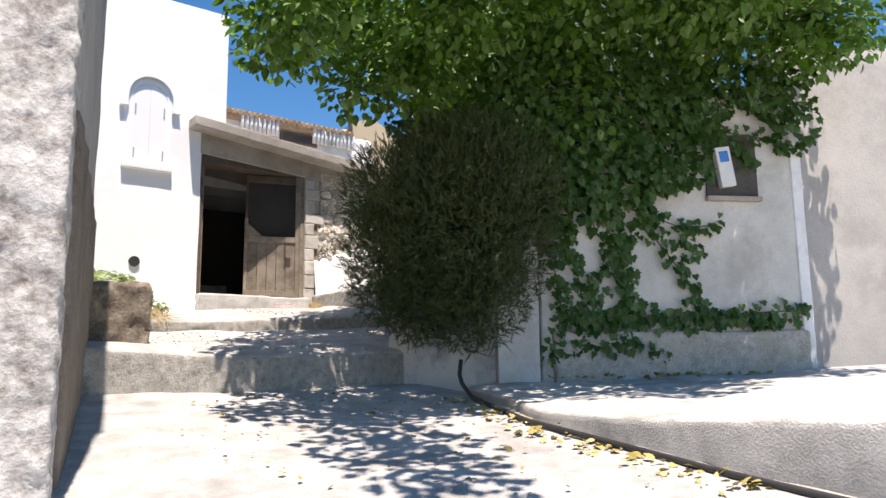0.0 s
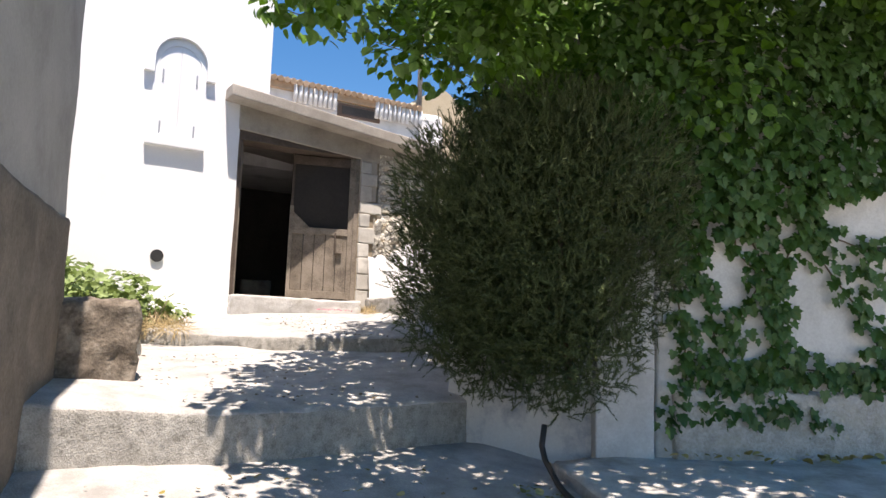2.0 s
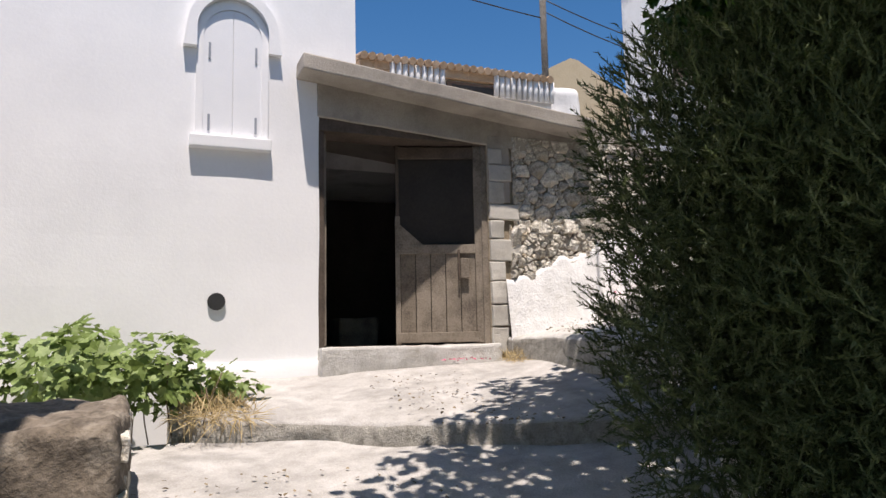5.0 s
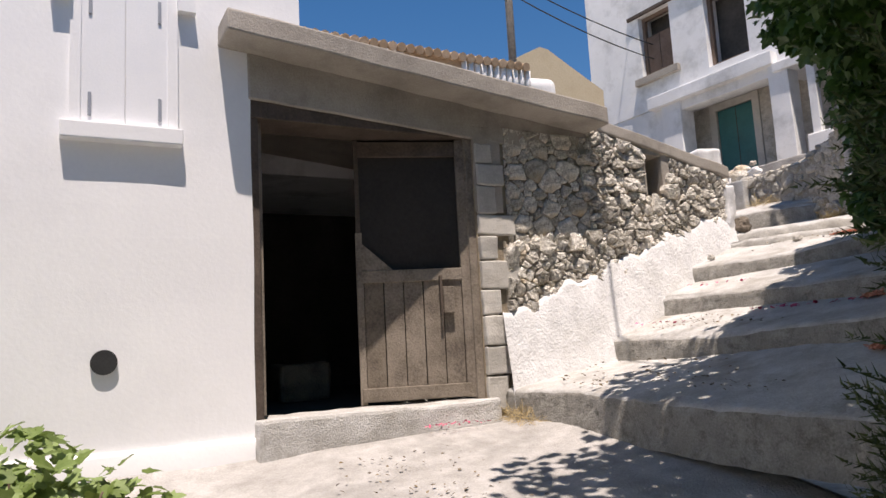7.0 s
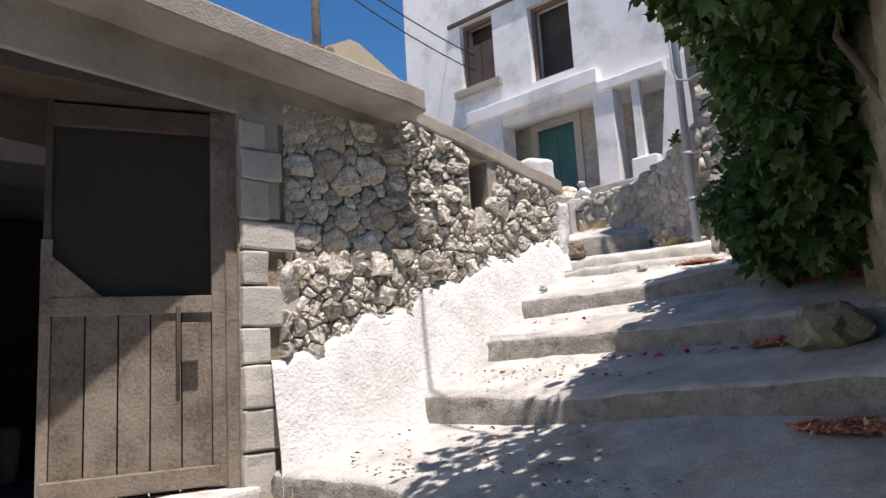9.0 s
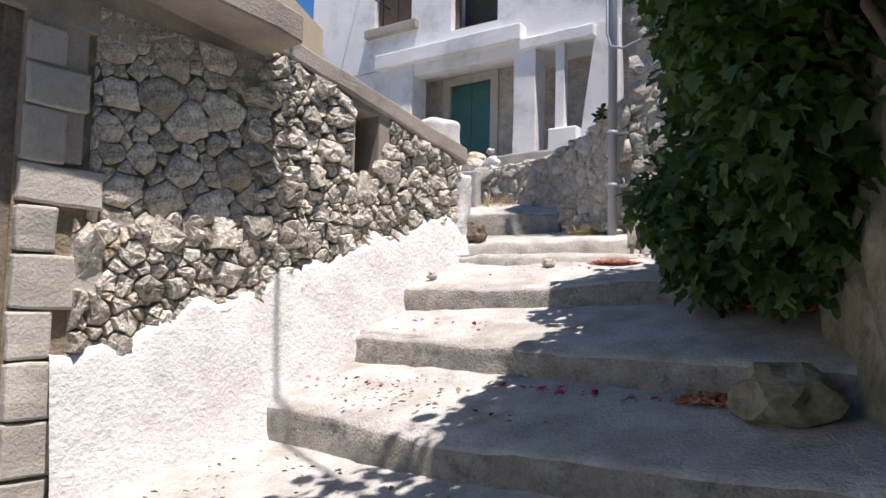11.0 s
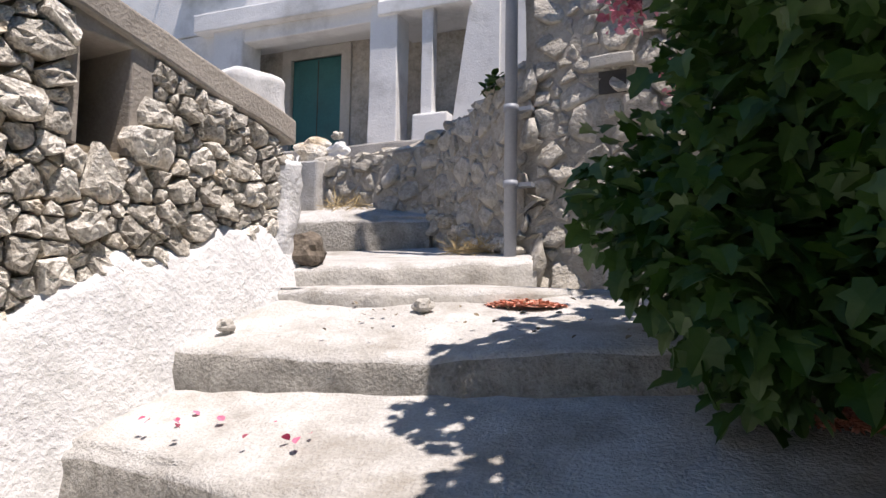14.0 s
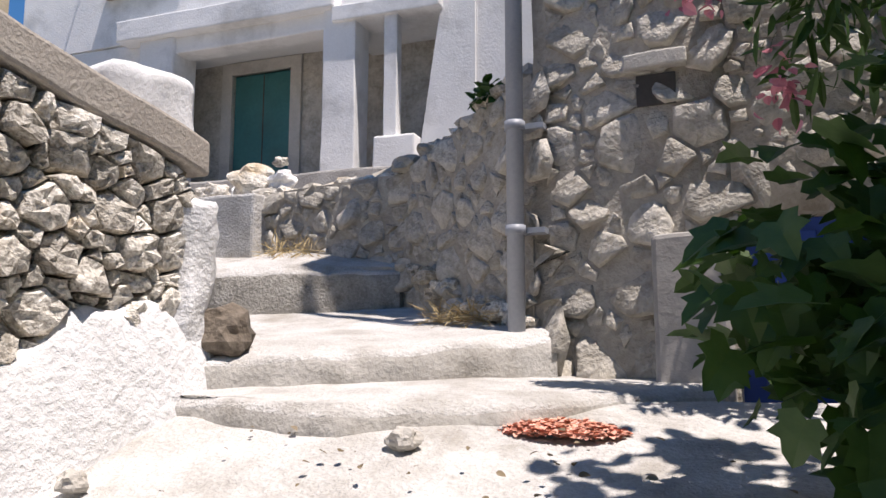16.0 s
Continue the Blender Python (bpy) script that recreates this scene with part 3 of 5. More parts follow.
def door_leaf(width, height):
    """A plank leaf: stiles, rails, lower planks, a sunken upper panel with shade in its colour; hinge edge on the local
    origin, the leaf along -y.
    """
    leaf = thing("door_leaf", "", "door")
    del leaf["category"]
    leaf.parent = store
    sw = 0.085
    part("stile", box(-0.03, 0.03, -sw, 0, 0.02, height, 0.006), M_WOOD, leaf)
    part("stile", box(-0.03, 0.03, -width, -width + 0.06, 0.0, height * 0.64, 0.006), M_WOOD, leaf)
    part("stile", box(-0.03, 0.02, -width + 0.01, -width + 0.05, height * 0.64, height, 0.006), M_DARKWOOD, leaf)
    part("rail", box(-0.02, 0.05, -width + 0.02, -0.05, 0.03, 0.15, 0.008), M_WOOD, leaf)
    part("rail", box(-0.03, 0.035, -width + 0.05, -sw, 1.08, 1.19, 0.006), M_WOOD, leaf)
    part("rail", box(-0.03, 0.03, -width + 0.05, -sw, height - 0.16, height - 0.02, 0.006), M_DARKWOOD, leaf)
    n = 5
    pw = (width - 0.06 - sw) / n
    for i in range(n):
        y = -sw - (i + 1) * pw
        part("plank", box(-0.015, 0.015 + 0.004 * (i % 2), y + 0.004, y + pw - 0.004, 0.05, 1.10, 0.004), M_WOOD, leaf)
    part("panel", box(-0.025, -0.012, -width + 0.05, -sw, 1.15, height - 0.1), M_PANEL, leaf, "dark brown upper panel, colour deepened for shade")
    bm = bmesh.new()
    tri = [(-width + 0.03, 1.18), (-width + 0.34, 1.18), (-width + 0.03, 1.46)]
    a = [bm.verts.new((0.028, y, z)) for y, z in tri]
    c = [bm.verts.new((-0.01, y, z)) for y, z in tri]
    bm.faces.new(a)
    bm.faces.new(c[::-1])
    for i in range(3):
        bm.faces.new((a[i], c[i], c[(i + 1) % 3], a[(i + 1) % 3]))
    bmesh.ops.recalc_face_normals(bm, faces=bm.faces)
    part("gusset", bm, M_WOOD, leaf)
    part("lock_block", box(0.02, 0.075, -0.27, -0.17, 0.78, 1.02, 0.008), M_WOOD, leaf)
    part("latch", box(0.03, 0.09, -0.30, -0.275, 0.76, 1.12, 0.004), M_DARKWOOD, leaf)
    return leaf


leaf = door_leaf(1.04, 2.40)
leaf.matrix_basis = pose(-0.08, 2.0, 0.0, 0, 0, -18)
leaf2 = copy_thing(leaf, pose(-0.12, 0.08, 0.0, 0, 0, -95))
leaf2.parent = store

part("lintel_patch", rough_box(-0.02, 0.016, 2.06, 2.36, 1.70, 2.52, 0.1, 0.006, 4, 0.008, 4), M_CONCRETE, store, "grey cement patch above the quoins")
part("inner_crate", rough_box(-2.6, -2.0, 0.75, 1.3, -0.02, 0.38, 0.15, 0.03, 3, 0.04, 2), M_WOOD, store, "old crate inside the dark room")

# dressed stones beside the door
place = wall_frame((0.0, 0, 0), (0, 1, 0), (1, 0, 0))
qz = [(-0.12, 0.20, 0.22), (0.20, 0.46, 0.40), (0.46, 0.74, 0.30), (0.74, 0.98, 0.19), (0.98, 1.25, 0.42), (1.25, 1.48, 0.18), (1.48, 1.68, 0.40), (1.68, 1.95, 0.20), (1.95, 2.16, 0.30), (2.16, 2.36, 0.18)]
for i, (z0, z1, w) in enumerate(qz):
    part("quoin", rough_box(-0.25, 0.03 + 0.006 * (i % 3), 2.07, 2.07 + w, z0 + 0.006, z1 - 0.006, 0.1, 0.012, 6, 0.014, i), M_QUOIN, store)

# ---- rubble wall along the stairs ----
core = bmesh.new()
for (y0, y1, z0, z1) in ((3.45, 4.21, 0.0, 2.36), (4.63, 5.40, 0.0, 2.28), (4.21, 4.63, 0.0, 1.97)):
    box(-0.45, -0.012, y0, y1, z0, z1, bm=core)
rubble = setting(mesh_ob("wall_rubble", core, M_MORTAR), "dry rubble limestone wall with white limewashed foot", "wall")
for (z0, z1, y0, y1) in ((2.36, 2.60, 3.45, 4.1),):
    part("wall_core", box(-0.44, -0.014, y0, y1, z0, z1), M_MORTAR, rubble)


def foot_line(y):
    return 0.77 + (min(y, 4.85) - 2.4) * 0.37 + max(0.0, y - 4.85) * 0.15 + 0.035 * math.sin(y * 9) + 0.025 * math.sin(y * 23 + 1)


def cap_line(y):
    return 2.62 - max(0.0, y - 3.45) * 0.2


def in_rubble(u, v):
    q = [w for (z0, z1, w) in qz if z0 <= v < z1]
    left = 2.07 + (q[0] if q else 0.2) + 0.03
    if not (left < u < 5.40 and foot_line(u) - 0.08 < v < (2.52 if u < 3.45 else cap_line(u) - 0.03)):
        return False
    return not (4.10 < u < 4.58 and 1.90 < v < 2.6)


def mortared(u, v):
    return u < 3.43 and v > 1.42 + 0.06 * math.sin(u * 7)


EDGES = [((2.12, 0), (-1, 0)), ((5.42, 0), (1, 0)), ((3.45, 2.62), (0.2, 1.0))]
stones(rubble, "stone", M_STONE, 2.1, 3.5, 1.3, 2.6, 0.165, lambda u, v: in_rubble(u, v) and mortared(u, v), place, 0.016, 0.002, 12, 90, limits=EDGES + [((3.44, 0), (1, 0)), ((2.40, 0), (-1, 0)), ((0, 2.53), (0, 1))], rugged=False)
stones(rubble, "stone", M_STONE, 2.1, 5.5, 0.6, 2.6, 0.128, lambda u, v: in_rubble(u, v) and not mortared(u, v), place, 0.05, 0.002, 11, 205, smooth=False, limits=EDGES + [((2.34, 0), (-1, 0))])
part("capping", sheared(rough_box(-0.5, 0.05, 3.42, 5.46, 2.63, 2.76, 0.15, 0.012, 4, 0.015, 9), -0.2, 3.45), M_CONCRETE, rubble, "grey cement capping")
part("window_jamb", rough_box(-0.4, 0.02, 4.43, 4.55, 1.96, 2.46, 0.12, 0.006, 4, 0.01, 1), M_CONCRETE, rubble)
part("window_jamb", rough_box(-0.4, 0.01, 4.14, 4.21, 1.96, 2.46, 0.12, 0.006, 4, 0.01, 1), M_CONCRETE, rubble)
# Dark sheet at the back gives the opening its shade by colour.
part("window_shade", box(-0.46, -0.36, 4.15, 4.5, 1.9, 2.5), M_DARK, rubble, "dark sheet for the shade in the recessed wall opening")
part("window_lintel", rough_box(-0.4, 0.02, 4.16, 4.57, 2.41, 2.50, 0.12, 0.006, 4, 0.01, 1), M_CONCRETE, rubble)
foot = bmesh.new()
rows = []
for i in range(61):
    y = 2.24 + (5.46 - 2.24) * i / 60
    top, col = foot_line(y), []
    base = -0.40 + max(0, (y - 2.2)) * 0.43
    for k, (f, o) in enumerate(((0, 0.26), (0.25, 0.20), (0.5, 0.15), (0.75, 0.10), (0.95, 0.07), (1.0, 0.045), (1.01, -0.02))):
        p = Vector((o, y, lerp(base, top, f)))
        p += noise.noise_vector(p * 4) * 0.02 + noise.noise_vector(p * 14) * 0.008
        col.append(foot.verts.new(p))
    rows.append(col)
for i in range(60):
    for k in range(6):
        foot.faces.new((rows[i][k], rows[i + 1][k], rows[i + 1][k + 1], rows[i][k + 1])).smooth = True
foot.faces.new([c for c in rows[-1]])
bmesh.ops.recalc_face_normals(foot, faces=foot.faces)
part("limewashed_foot", foot, M_LIME, rubble, "lumpy white limewash coat")
part("wall_end", wobble(rough_box(-0.48, 0.075, 5.33, 5.48, 1.2, 2.12, 0.06, 0.03, 5, 0.03, 12), 0.02, 12, 3), M_LIME, rubble, smooth=True)
setting(mesh_ob("terrace_fill", rough_box(-5.0, -0.46, 3.44, 5.45, 0.5, 2.20, 0.4, 0.03, 2, 0.0, 3), M_GROUND), "earth terrace behind the wall", "ground")
setting(mesh_ob("terrace_fill", rough_box(-5.0, -1.65, 5.4, 7.62, 0.5, 2.62, 0.4, 0.03, 2, 0.0, 3), M_GROUND), "earth terrace before the porch", "ground")

setting(mesh_ob("terrace_fill", rough_box(-5.0, 0.9, 7.62, 9.2, 1.5, 2.60, 0.3, 0.04, 2, 0.0, 5), M_GROUND), "earth slope below the porch", "ground")

# ---- white two-storey house with the porch ----
upper = thing("village_house", "derelict white two-storey house with an open porch", "house")
FY = 7.6
upper.matrix_basis = Matrix.Translation((-1.80, 9.10, 3.07)) @ Matrix.Rotation(0.083, 4, "Z") @ Matrix.Diagonal((1.145, 0.98, 1.145, 1.0)) @ Matrix.Translation((0.9, -7.5, -2.62))


def pierced(x0, x1, z0, z1, y0, y1, holes):
    """An upright wall along x with rectangular openings."""
    bm = bmesh.new()
    X = sorted({x0, x1, *[h[0] for h in holes], *[h[1] for h in holes]})
    Z = sorted({z0, z1, *[h[2] for h in holes], *[h[3] for h in holes]})
    for a, b_ in zip(X, X[1:]):
        for c, d in zip(Z, Z[1:]):
            mx, mz = (a + b_) / 2, (c + d) / 2
            if not any(h[0] < mx < h[1] and h[2] < mz < h[3] for h in holes):
                box(a, b_, y0, y1, c, d, bm=bm)
    bmesh.ops.remove_doubles(bm, verts=bm.verts, dist=1e-4)
    return bm


W1, W2 = (-3.40, -2.73, 4.80, 5.92), (-2.06, -1.34, 4.53, 5.72)
part("wall", pierced(-4.64, 0.30, 4.20, 7.15, FY, FY + 0.4, [W1, W2]), M_WHITE_OLD, upper)
part("wall", box(-4.64, -4.3, FY + 0.4, 13, 2.2, 7.15), M_WHITE_OLD, upper)
part("wall", rough_box(-4.64, -3.0, FY + 0.02, FY + 0.42, 2.2, 4.2, 0.3, 0.02, 2, 0.02, 1), M_WHITE_OLD, upper)
part("roof", box(-4.7, 0.4, FY - 0.03, 13, 7.15, 7.3, 0.02), M_CONCRETE, upper)
part("wall", box(-4.3, 0.3, 12.6, 13, 2.2, 7.15), M_WHITE_OLD, upper)
part("wall", box(-0.02, 0.30, FY, 13, 2.4, 4.2), M_WHITE_OLD, upper)
part("wall", box(0.0, 0.30, FY + 0.4, 13, 4.2, 7.15), M_WHITE_OLD, upper)
part("wall", box(0.30, 1.8, FY + 0.004, FY + 0.4, 2.4, 7.15), M_WHITE_OLD, upper)
part("floor_slab", box(-4.3, 0.0, FY + 0.4, 12.6, 4.18, 4.3), M_CONCRETE, upper)
part("porch_floor", rough_box(-3.1, 0.28, 7.1, 12.6, 2.2, 2.66, 0.3, 0.015, 2, 0.02, 2), M_GROUND, upper)
part("back_wall", pierced(-3.05, 0.0, 2.6, 4.2, 8.4, 8.7, [(-2.50, -1.82, 2.6, 4.02)]), M_STONEHOUSE, upper, "bare stone porch wall")
part("balcony_slab", rough_box(-3.25, -0.93, 7.42, 8.4, 4.15, 4.36, 0.2, 0.012, 3, 0.015, 4), M_WHITE_OLD, upper)
part("porch_beam", rough_box(-2.95, -1.0, 7.55, 7.8, 4.0, 4.16, 0.2, 0.01, 3, 0.015, 4), M_WHITE_OLD, upper)
part("pier", rough_box(-3.02, -2.62, 7.5, 7.9, 2.6, 4.16, 0.2, 0.012, 3, 0.02, 5), M_WHITE_OLD, upper)
part("column", rough_box(-1.05, -0.74, 7.5, 7.8, 2.62, 4.18, 0.2, 0.008, 3, 0.012, 6), M_WHITE_OLD, upper, "square white column")
part("side_slab", rough_box(-0.95, 0.02, 7.45, 8.4, 4.02, 4.16, 0.2, 0.01, 3, 0.012, 7), M_WHITE_OLD, upper)
part("slender_column", rough_box(-0.48, -0.36, 7.5, 7.62, 2.95, 4.03, 0.2, 0.004, 3, 0.01, 8), M_WHITE_OLD, upper)
part("plinth", rough_box(-0.54, -0.17, 7.42, 7.75, 2.6, 2.98, 0.12, 0.012, 3, 0.02, 9), M_WHITE_OLD, upper)
part("side_wall", rough_box(-0.75, 0.0, 8.2, 8.4, 2.6, 4.1, 0.2, 0.012, 3, 0.01, 9), M_STONEHOUSE, upper)
bm = bmesh.new()
pr = [(-0.20, 2.7), (0.29, 2.7), (0.29, 4.2), (0.02, 4.2)]
a = [bm.verts.new((x, 7.56, z)) for x, z in pr]
c = [bm.verts.new((x, 7.86, z)) for x, z in pr]
bm.faces.new(a), bm.faces.new(c[::-1])
for i in range(4):
    bm.faces.new((a[i], c[i], c[(i + 1) % 4], a[(i + 1) % 4]))
bmesh.ops.recalc_face_normals(bm, faces=bm.faces)
part("buttress", bm, M_WHITE_OLD, upper, "sloping white buttress")
frame_bm = pierced(-2.62, -1.70, 2.62, 4.14, 8.36, 8.5, [(-2.50, -1.82, 2.6, 4.02)])
part("door_frame", frame_bm, M_QUOIN, upper, "pale stone door surround")
td = part("door", box(-2.50, -1.82, 8.43, 8.48, 2.64, 4.02, 0.004), M_TEAL, upper, "faded teal wooden door")
part("door_seam", box(-2.165, -2.155, 8.425, 8.44, 2.66, 4.0), M_DARKWOOD, td)
for (x0, x1, z0, z1), closed in ((W1, True), (W2, False)):
    wd = part("window", pierced(x0, x1, z0, z1, FY + 0.12, FY + 0.2, [(x0 + 0.06, x1 - 0.06, z0 + 0.06, z1 - 0.06)]), M_SHUTTERWOOD, upper, "old brown window frame")
    # A dark sheet behind the frame stands for the unlit room.
    part("room_shade", box(x0 - 0.1, x1 + 0.1, FY + 0.42, FY + 0.5, z0 - 0.1, z1 + 0.1), M_DARK, wd)
    if closed:
        for k in range(2):
            xa = x0 + 0.06 + k * (x1 - x0 - 0.12) / 2
            part("shutter", box(xa + 0.005, xa + (x1 - x0 - 0.12) / 2 - 0.005, FY + 0.14, FY + 0.18, z0 + 0.06, z0 + 0.75, 0.004), M_SHUTTERWOOD, wd)
part("sill", box(-3.52, -2.60, FY - 0.1, FY + 0.05, 4.68, 4.80, 0.01), M_CONCRETE, upper)
part("lintel_board", box(-3.62, -1.1, FY - 0.05, FY + 0.02, 5.93, 5.99, 0.005), M_DARKWOOD, upper)

# ---- retaining wall below the porch ----
ret = setting(mesh_ob("wall_retaining", rough_box(0.0, 1.0, 7.06, 7.2, 1.4, 2.60, 0.2, 0.02, 3, 0.0, 1), M_POINT), "rubble retaining wall below the porch", "wall")
A0, A1 = Vector((0.98, 6.40, 0)), Vector((-0.02, 7.06, 0))
bm = bmesh.new()
q = [A0, A1, Vector((-1.1, 7.14, 0)), Vector((-1.1, 7.6, 0)), Vector((0.3, 7.6, 0)), Vector((0.98, 7.2, 0))]
tops = [2.80, 2.58, 2.56, 2.6, 2.9, 2.95]
lo = [bm.verts.new((p.x, p.y, 1.3)) for p in q]
hi = [bm.verts.new((p.x, p.y, t)) for p, t in zip(q, tops)]
for i in range(6):
    bm.faces.new((lo[i], lo[(i + 1) % 6], hi[(i + 1) % 6], hi[i]))
bm.faces.new(hi)
bmesh.ops.recalc_face_normals(bm, faces=bm.faces)
part("wall_core", bm, M_POINT, ret)
d1 = (A1 - A0).normalized()
n1 = Vector((d1.y, -d1.x, 0))
n1 = n1 if n1.y < 0 else -n1
L1 = (A1 - A0).length
stones(ret, "stone", M_STONEHOUSE, 0, L1, 1.5, 2.95, 0.16, lambda u, v: 0.03 < u < L1 and 1.6 < v < 2.78 - 0.22 * u / L1, wall_frame(A0, d1, n1), 0.014, 0.008, 21, 140, limits=[((0, 2.80), (0.22 / L1, 1.0))])
stones(ret, "stone", M_STONEHOUSE, 0, 1.08, 1.9, 2.56, 0.15, lambda u, v: 0.0 < u < 1.05 and 1.95 < v < 2.54, wall_frame(A1, Vector((-1.08, 0.08, 0)), Vector((-0.07, -1, 0))), 0.018, 0.008, 22, 80, limits=[((0, 2.56), (0, 1))])



def coping_stone(at, r, seed):
    bm = bmesh.new()
    bmesh.ops.create_icosphere(bm, subdivisions=2, radius=1)
    for v in bm.verts:
        v.co *= 1 + 0.5 * noise.noise(v.co * 1.4 + Vector((seed, 0, 0))) + 0.2 * noise.noise(v.co * 4 + Vector((0, seed, 0)))
        v.co = Vector((v.co.x * r * 1.2, v.co.y * r, v.co.z * r * 0.75)) + at
    return part("stone", bm, M_STONE if seed % 3 else M_STONEHOUSE, ret)


rng = random.Random(77)
for k in range(34):
    if k < 16:
        p = Vector((-1.08 + 1.06 * k / 15, 7.17, 2.56))
    else:
        p = A1.lerp(A0, (k - 16) / 17) + Vector((-0.05, 0.08, lerp(2.58, 2.80, (k - 16) / 17)))
    coping_stone(p + Vector((rng.uniform(-.03, .03), rng.uniform(-.02, .08), rng.uniform(-.02, .03))), rng.uniform(0.04, 0.085), k)
for k in range(26):
    t = rng.random()
    p = A1.lerp(A0, t) + n1 * rng.uniform(0.0, 0.05)
    p.z = lerp(1.98, 1.62, t) + rng.uniform(0.0, 0.12)
    coping_stone(p, rng.uniform(0.03, 0.07), 50 + k)

# ---- stone house with the downpipe ----
sh = thing("stone_house", "old stone house, patchy lime pointing", "house")
HY = 6.40
part("wall", rough_box(0.98, 1.78, HY, HY + 0.5, 1.2, 6.5, 0.25, 0.02, 3, 0.0, 1), M_POINT, sh, smooth=True)
part("wall", rough_box(1.78, 2.62, HY, HY + 0.5, 2.10, 6.5, 0.25, 0.02, 3, 0.0, 1), M_POINT, sh, smooth=True)
part("wall", box(2.62, 6.0, HY, HY + 0.5, 1.0, 6.5), M_POINT, sh)
part("wall", box(0.98, 1.4, HY + 0.5, 12, 1.2, 6.5), M_POINT, sh)
part("roof", box(0.9, 6.1, HY - 0.06, 12, 6.5, 6.65), M_CONCRETE, sh)
stones(sh, "stone", M_STONEHOUSE, 0.98, 2.6, 1.5, 4.6, 0.17, lambda u, v: 1.06 < u < (1.74 if v < 2.2 else 2.6) and 1.55 < v < 4.6 and not (1.40 < u < 1.62 and 2.53 < v < 2.77) and not (u > 1.44 and v < 2.05), wall_frame((0, HY, 0), (1, 0, 0), (0, -1, 0)), 0.014, 0.008, 23, 300, limits=[((1.04, 0), (-1, 0))])
# No hole is cut: a dark plate paints the vent's inner shade.
part("vent_shade", box(1.43, 1.585, HY - 0.012, HY + 0.02, 2.58, 2.71), M_DARK, sh, "dark plate for the shade of a small wall opening")
part("vent_lintel", rough_box(1.38, 1.63, HY - 0.05, HY + 0.05, 2.73, 2.80, 0.08, 0.008, 6, 0.01, 3), M_QUOIN, sh)
part("door_pilaster", rough_box(1.48, 1.76, HY - 0.10, HY + 0.02, 1.30, 2.04, 0.12, 0.01, 4, 0.02, 3), M_GREYPLASTER, sh, "grey rendered pilaster")
bd = part("door", box(1.78, 2.60, HY + 0.10, HY + 0.14, 1.38, 2.10, 0.004), M_BLUE, sh, "bright blue wooden door")
for k in range(3):
    part("door_board", box(1.86 + k * 0.25, 2.06 + k * 0.25, HY + 0.085, HY + 0.11, 1.45, 2.05, 0.006), M_BLUE, bd)
bm = bmesh.new()
tube(bm, [(0.93, 6.31, 1.60), (0.93, 6.31, 6.3)], 0.037, 14)
pipe = mesh_ob("downpipe", bm, M_PIPE)
tagged(pipe, "grey plastic rain downpipe clamped to the stone wall", "downpipe")
for z in (2.09, 2.54, 4.1):
    bm = bmesh.new()
    tube(bm, [(0.93, 6.31, z - 0.02), (0.93, 6.31, z + 0.02)], 0.044, 14)
    box(0.93, 1.05, 6.33, 6.40, z - 0.012, z + 0.012, bm=bm)
    part("bracket", bm, M_PIPE, pipe)

bm = bmesh.new()
tube(bm, [(0.90, 6.27, 4.5), (0.90, 6.26, 3.4), (0.94, 6.25, 3.28), (1.04, 6.28, 3.25), (1.16, 6.32, 3.30), (1.30, 6.36, 3.37), (1.55, 6.37, 3.40)], 0.011, 6)
tagged(mesh_ob("house_cable", bm, M_PIPE, smooth=True), "pale cable looped from pipe to stone wall", "cable")

# ---- neighbouring building and low wall on the uphill side ----
nb = thing("neighbour_house", "grey rendered neighbour house with a stained lower wall", "house")
P0, P1 = Vector((3.93, -2.49, 0)), Vector((8.55, -3.55, 0))
du = (P1 - P0).normalized()
dn = Vector((-du.y, du.x, 0))
dn = dn if dn.y > 0 else -dn
SIDE = wall_frame(P0, du, dn)


def on_side(bm):
    bmesh.ops.transform(bm, matrix=SIDE, verts=bm.verts)
    bmesh.ops.recalc_face_normals(bm, faces=bm.faces)
    return bm


LW = (P1 - P0).length
part("wall", on_side(rough_box(0.04, LW, -2.2, 4.6, -5.0, 0.0, 0.3, 0.02, 1.4, 0.04, 1)), M_GREYPLASTER, nb, smooth=True)
part("lower_wall", on_side(rough_box(0.0, LW * 0.86, -2.2, 0.42, -0.5, 0.035, 0.15, 0.025, 3, 0.05, 4)), M_LOWERRENDER, nb, "brown stained lower render", smooth=True)
part("front_wall", on_side(rough_box(LW - 0.25, LW + 0.06, -2.2, 4.6, -5.0, 0.03, 0.05, 0.028, 9, 0.04, 7)), M_ROUGHWALL, nb, "sunlit lumpy plastered stone", smooth=True)
part("roof", on_side(box(-0.05, LW + 0.1, 4.6, 4.75, -5.0, 0.06)), M_CONCRETE, nb)

# The brown is set darker to carry the shade on the wall's front.
low = setting(mesh_ob("wall_low", wobble(rough_box(2.18, 4.05, -2.7, -1.83, -1.3, -0.27, 0.06, 0.06, 3.5, 0.05, 3), 0.035, 9, 4), M_LOWSTONE, smooth=True), "low crumbling stone and mortar wall", "wall")
for i in range(9):
    rng = random.Random(40 + i)
    x, z = 2.35 + (i % 5) * 0.33 + rng.uniform(-.05, .05), -0.75 + (i // 5) * 0.26 + rng.uniform(-0.03, 0.03)
    part("stone", wobble(rough_box(x, x + rng.uniform(0.16, 0.28), -1.85, -1.80, z, z + rng.uniform(0.12, 0.2), 0.07, 0.012, 9, 0.012, i), 0.01, 8, i), M_STONE, low)

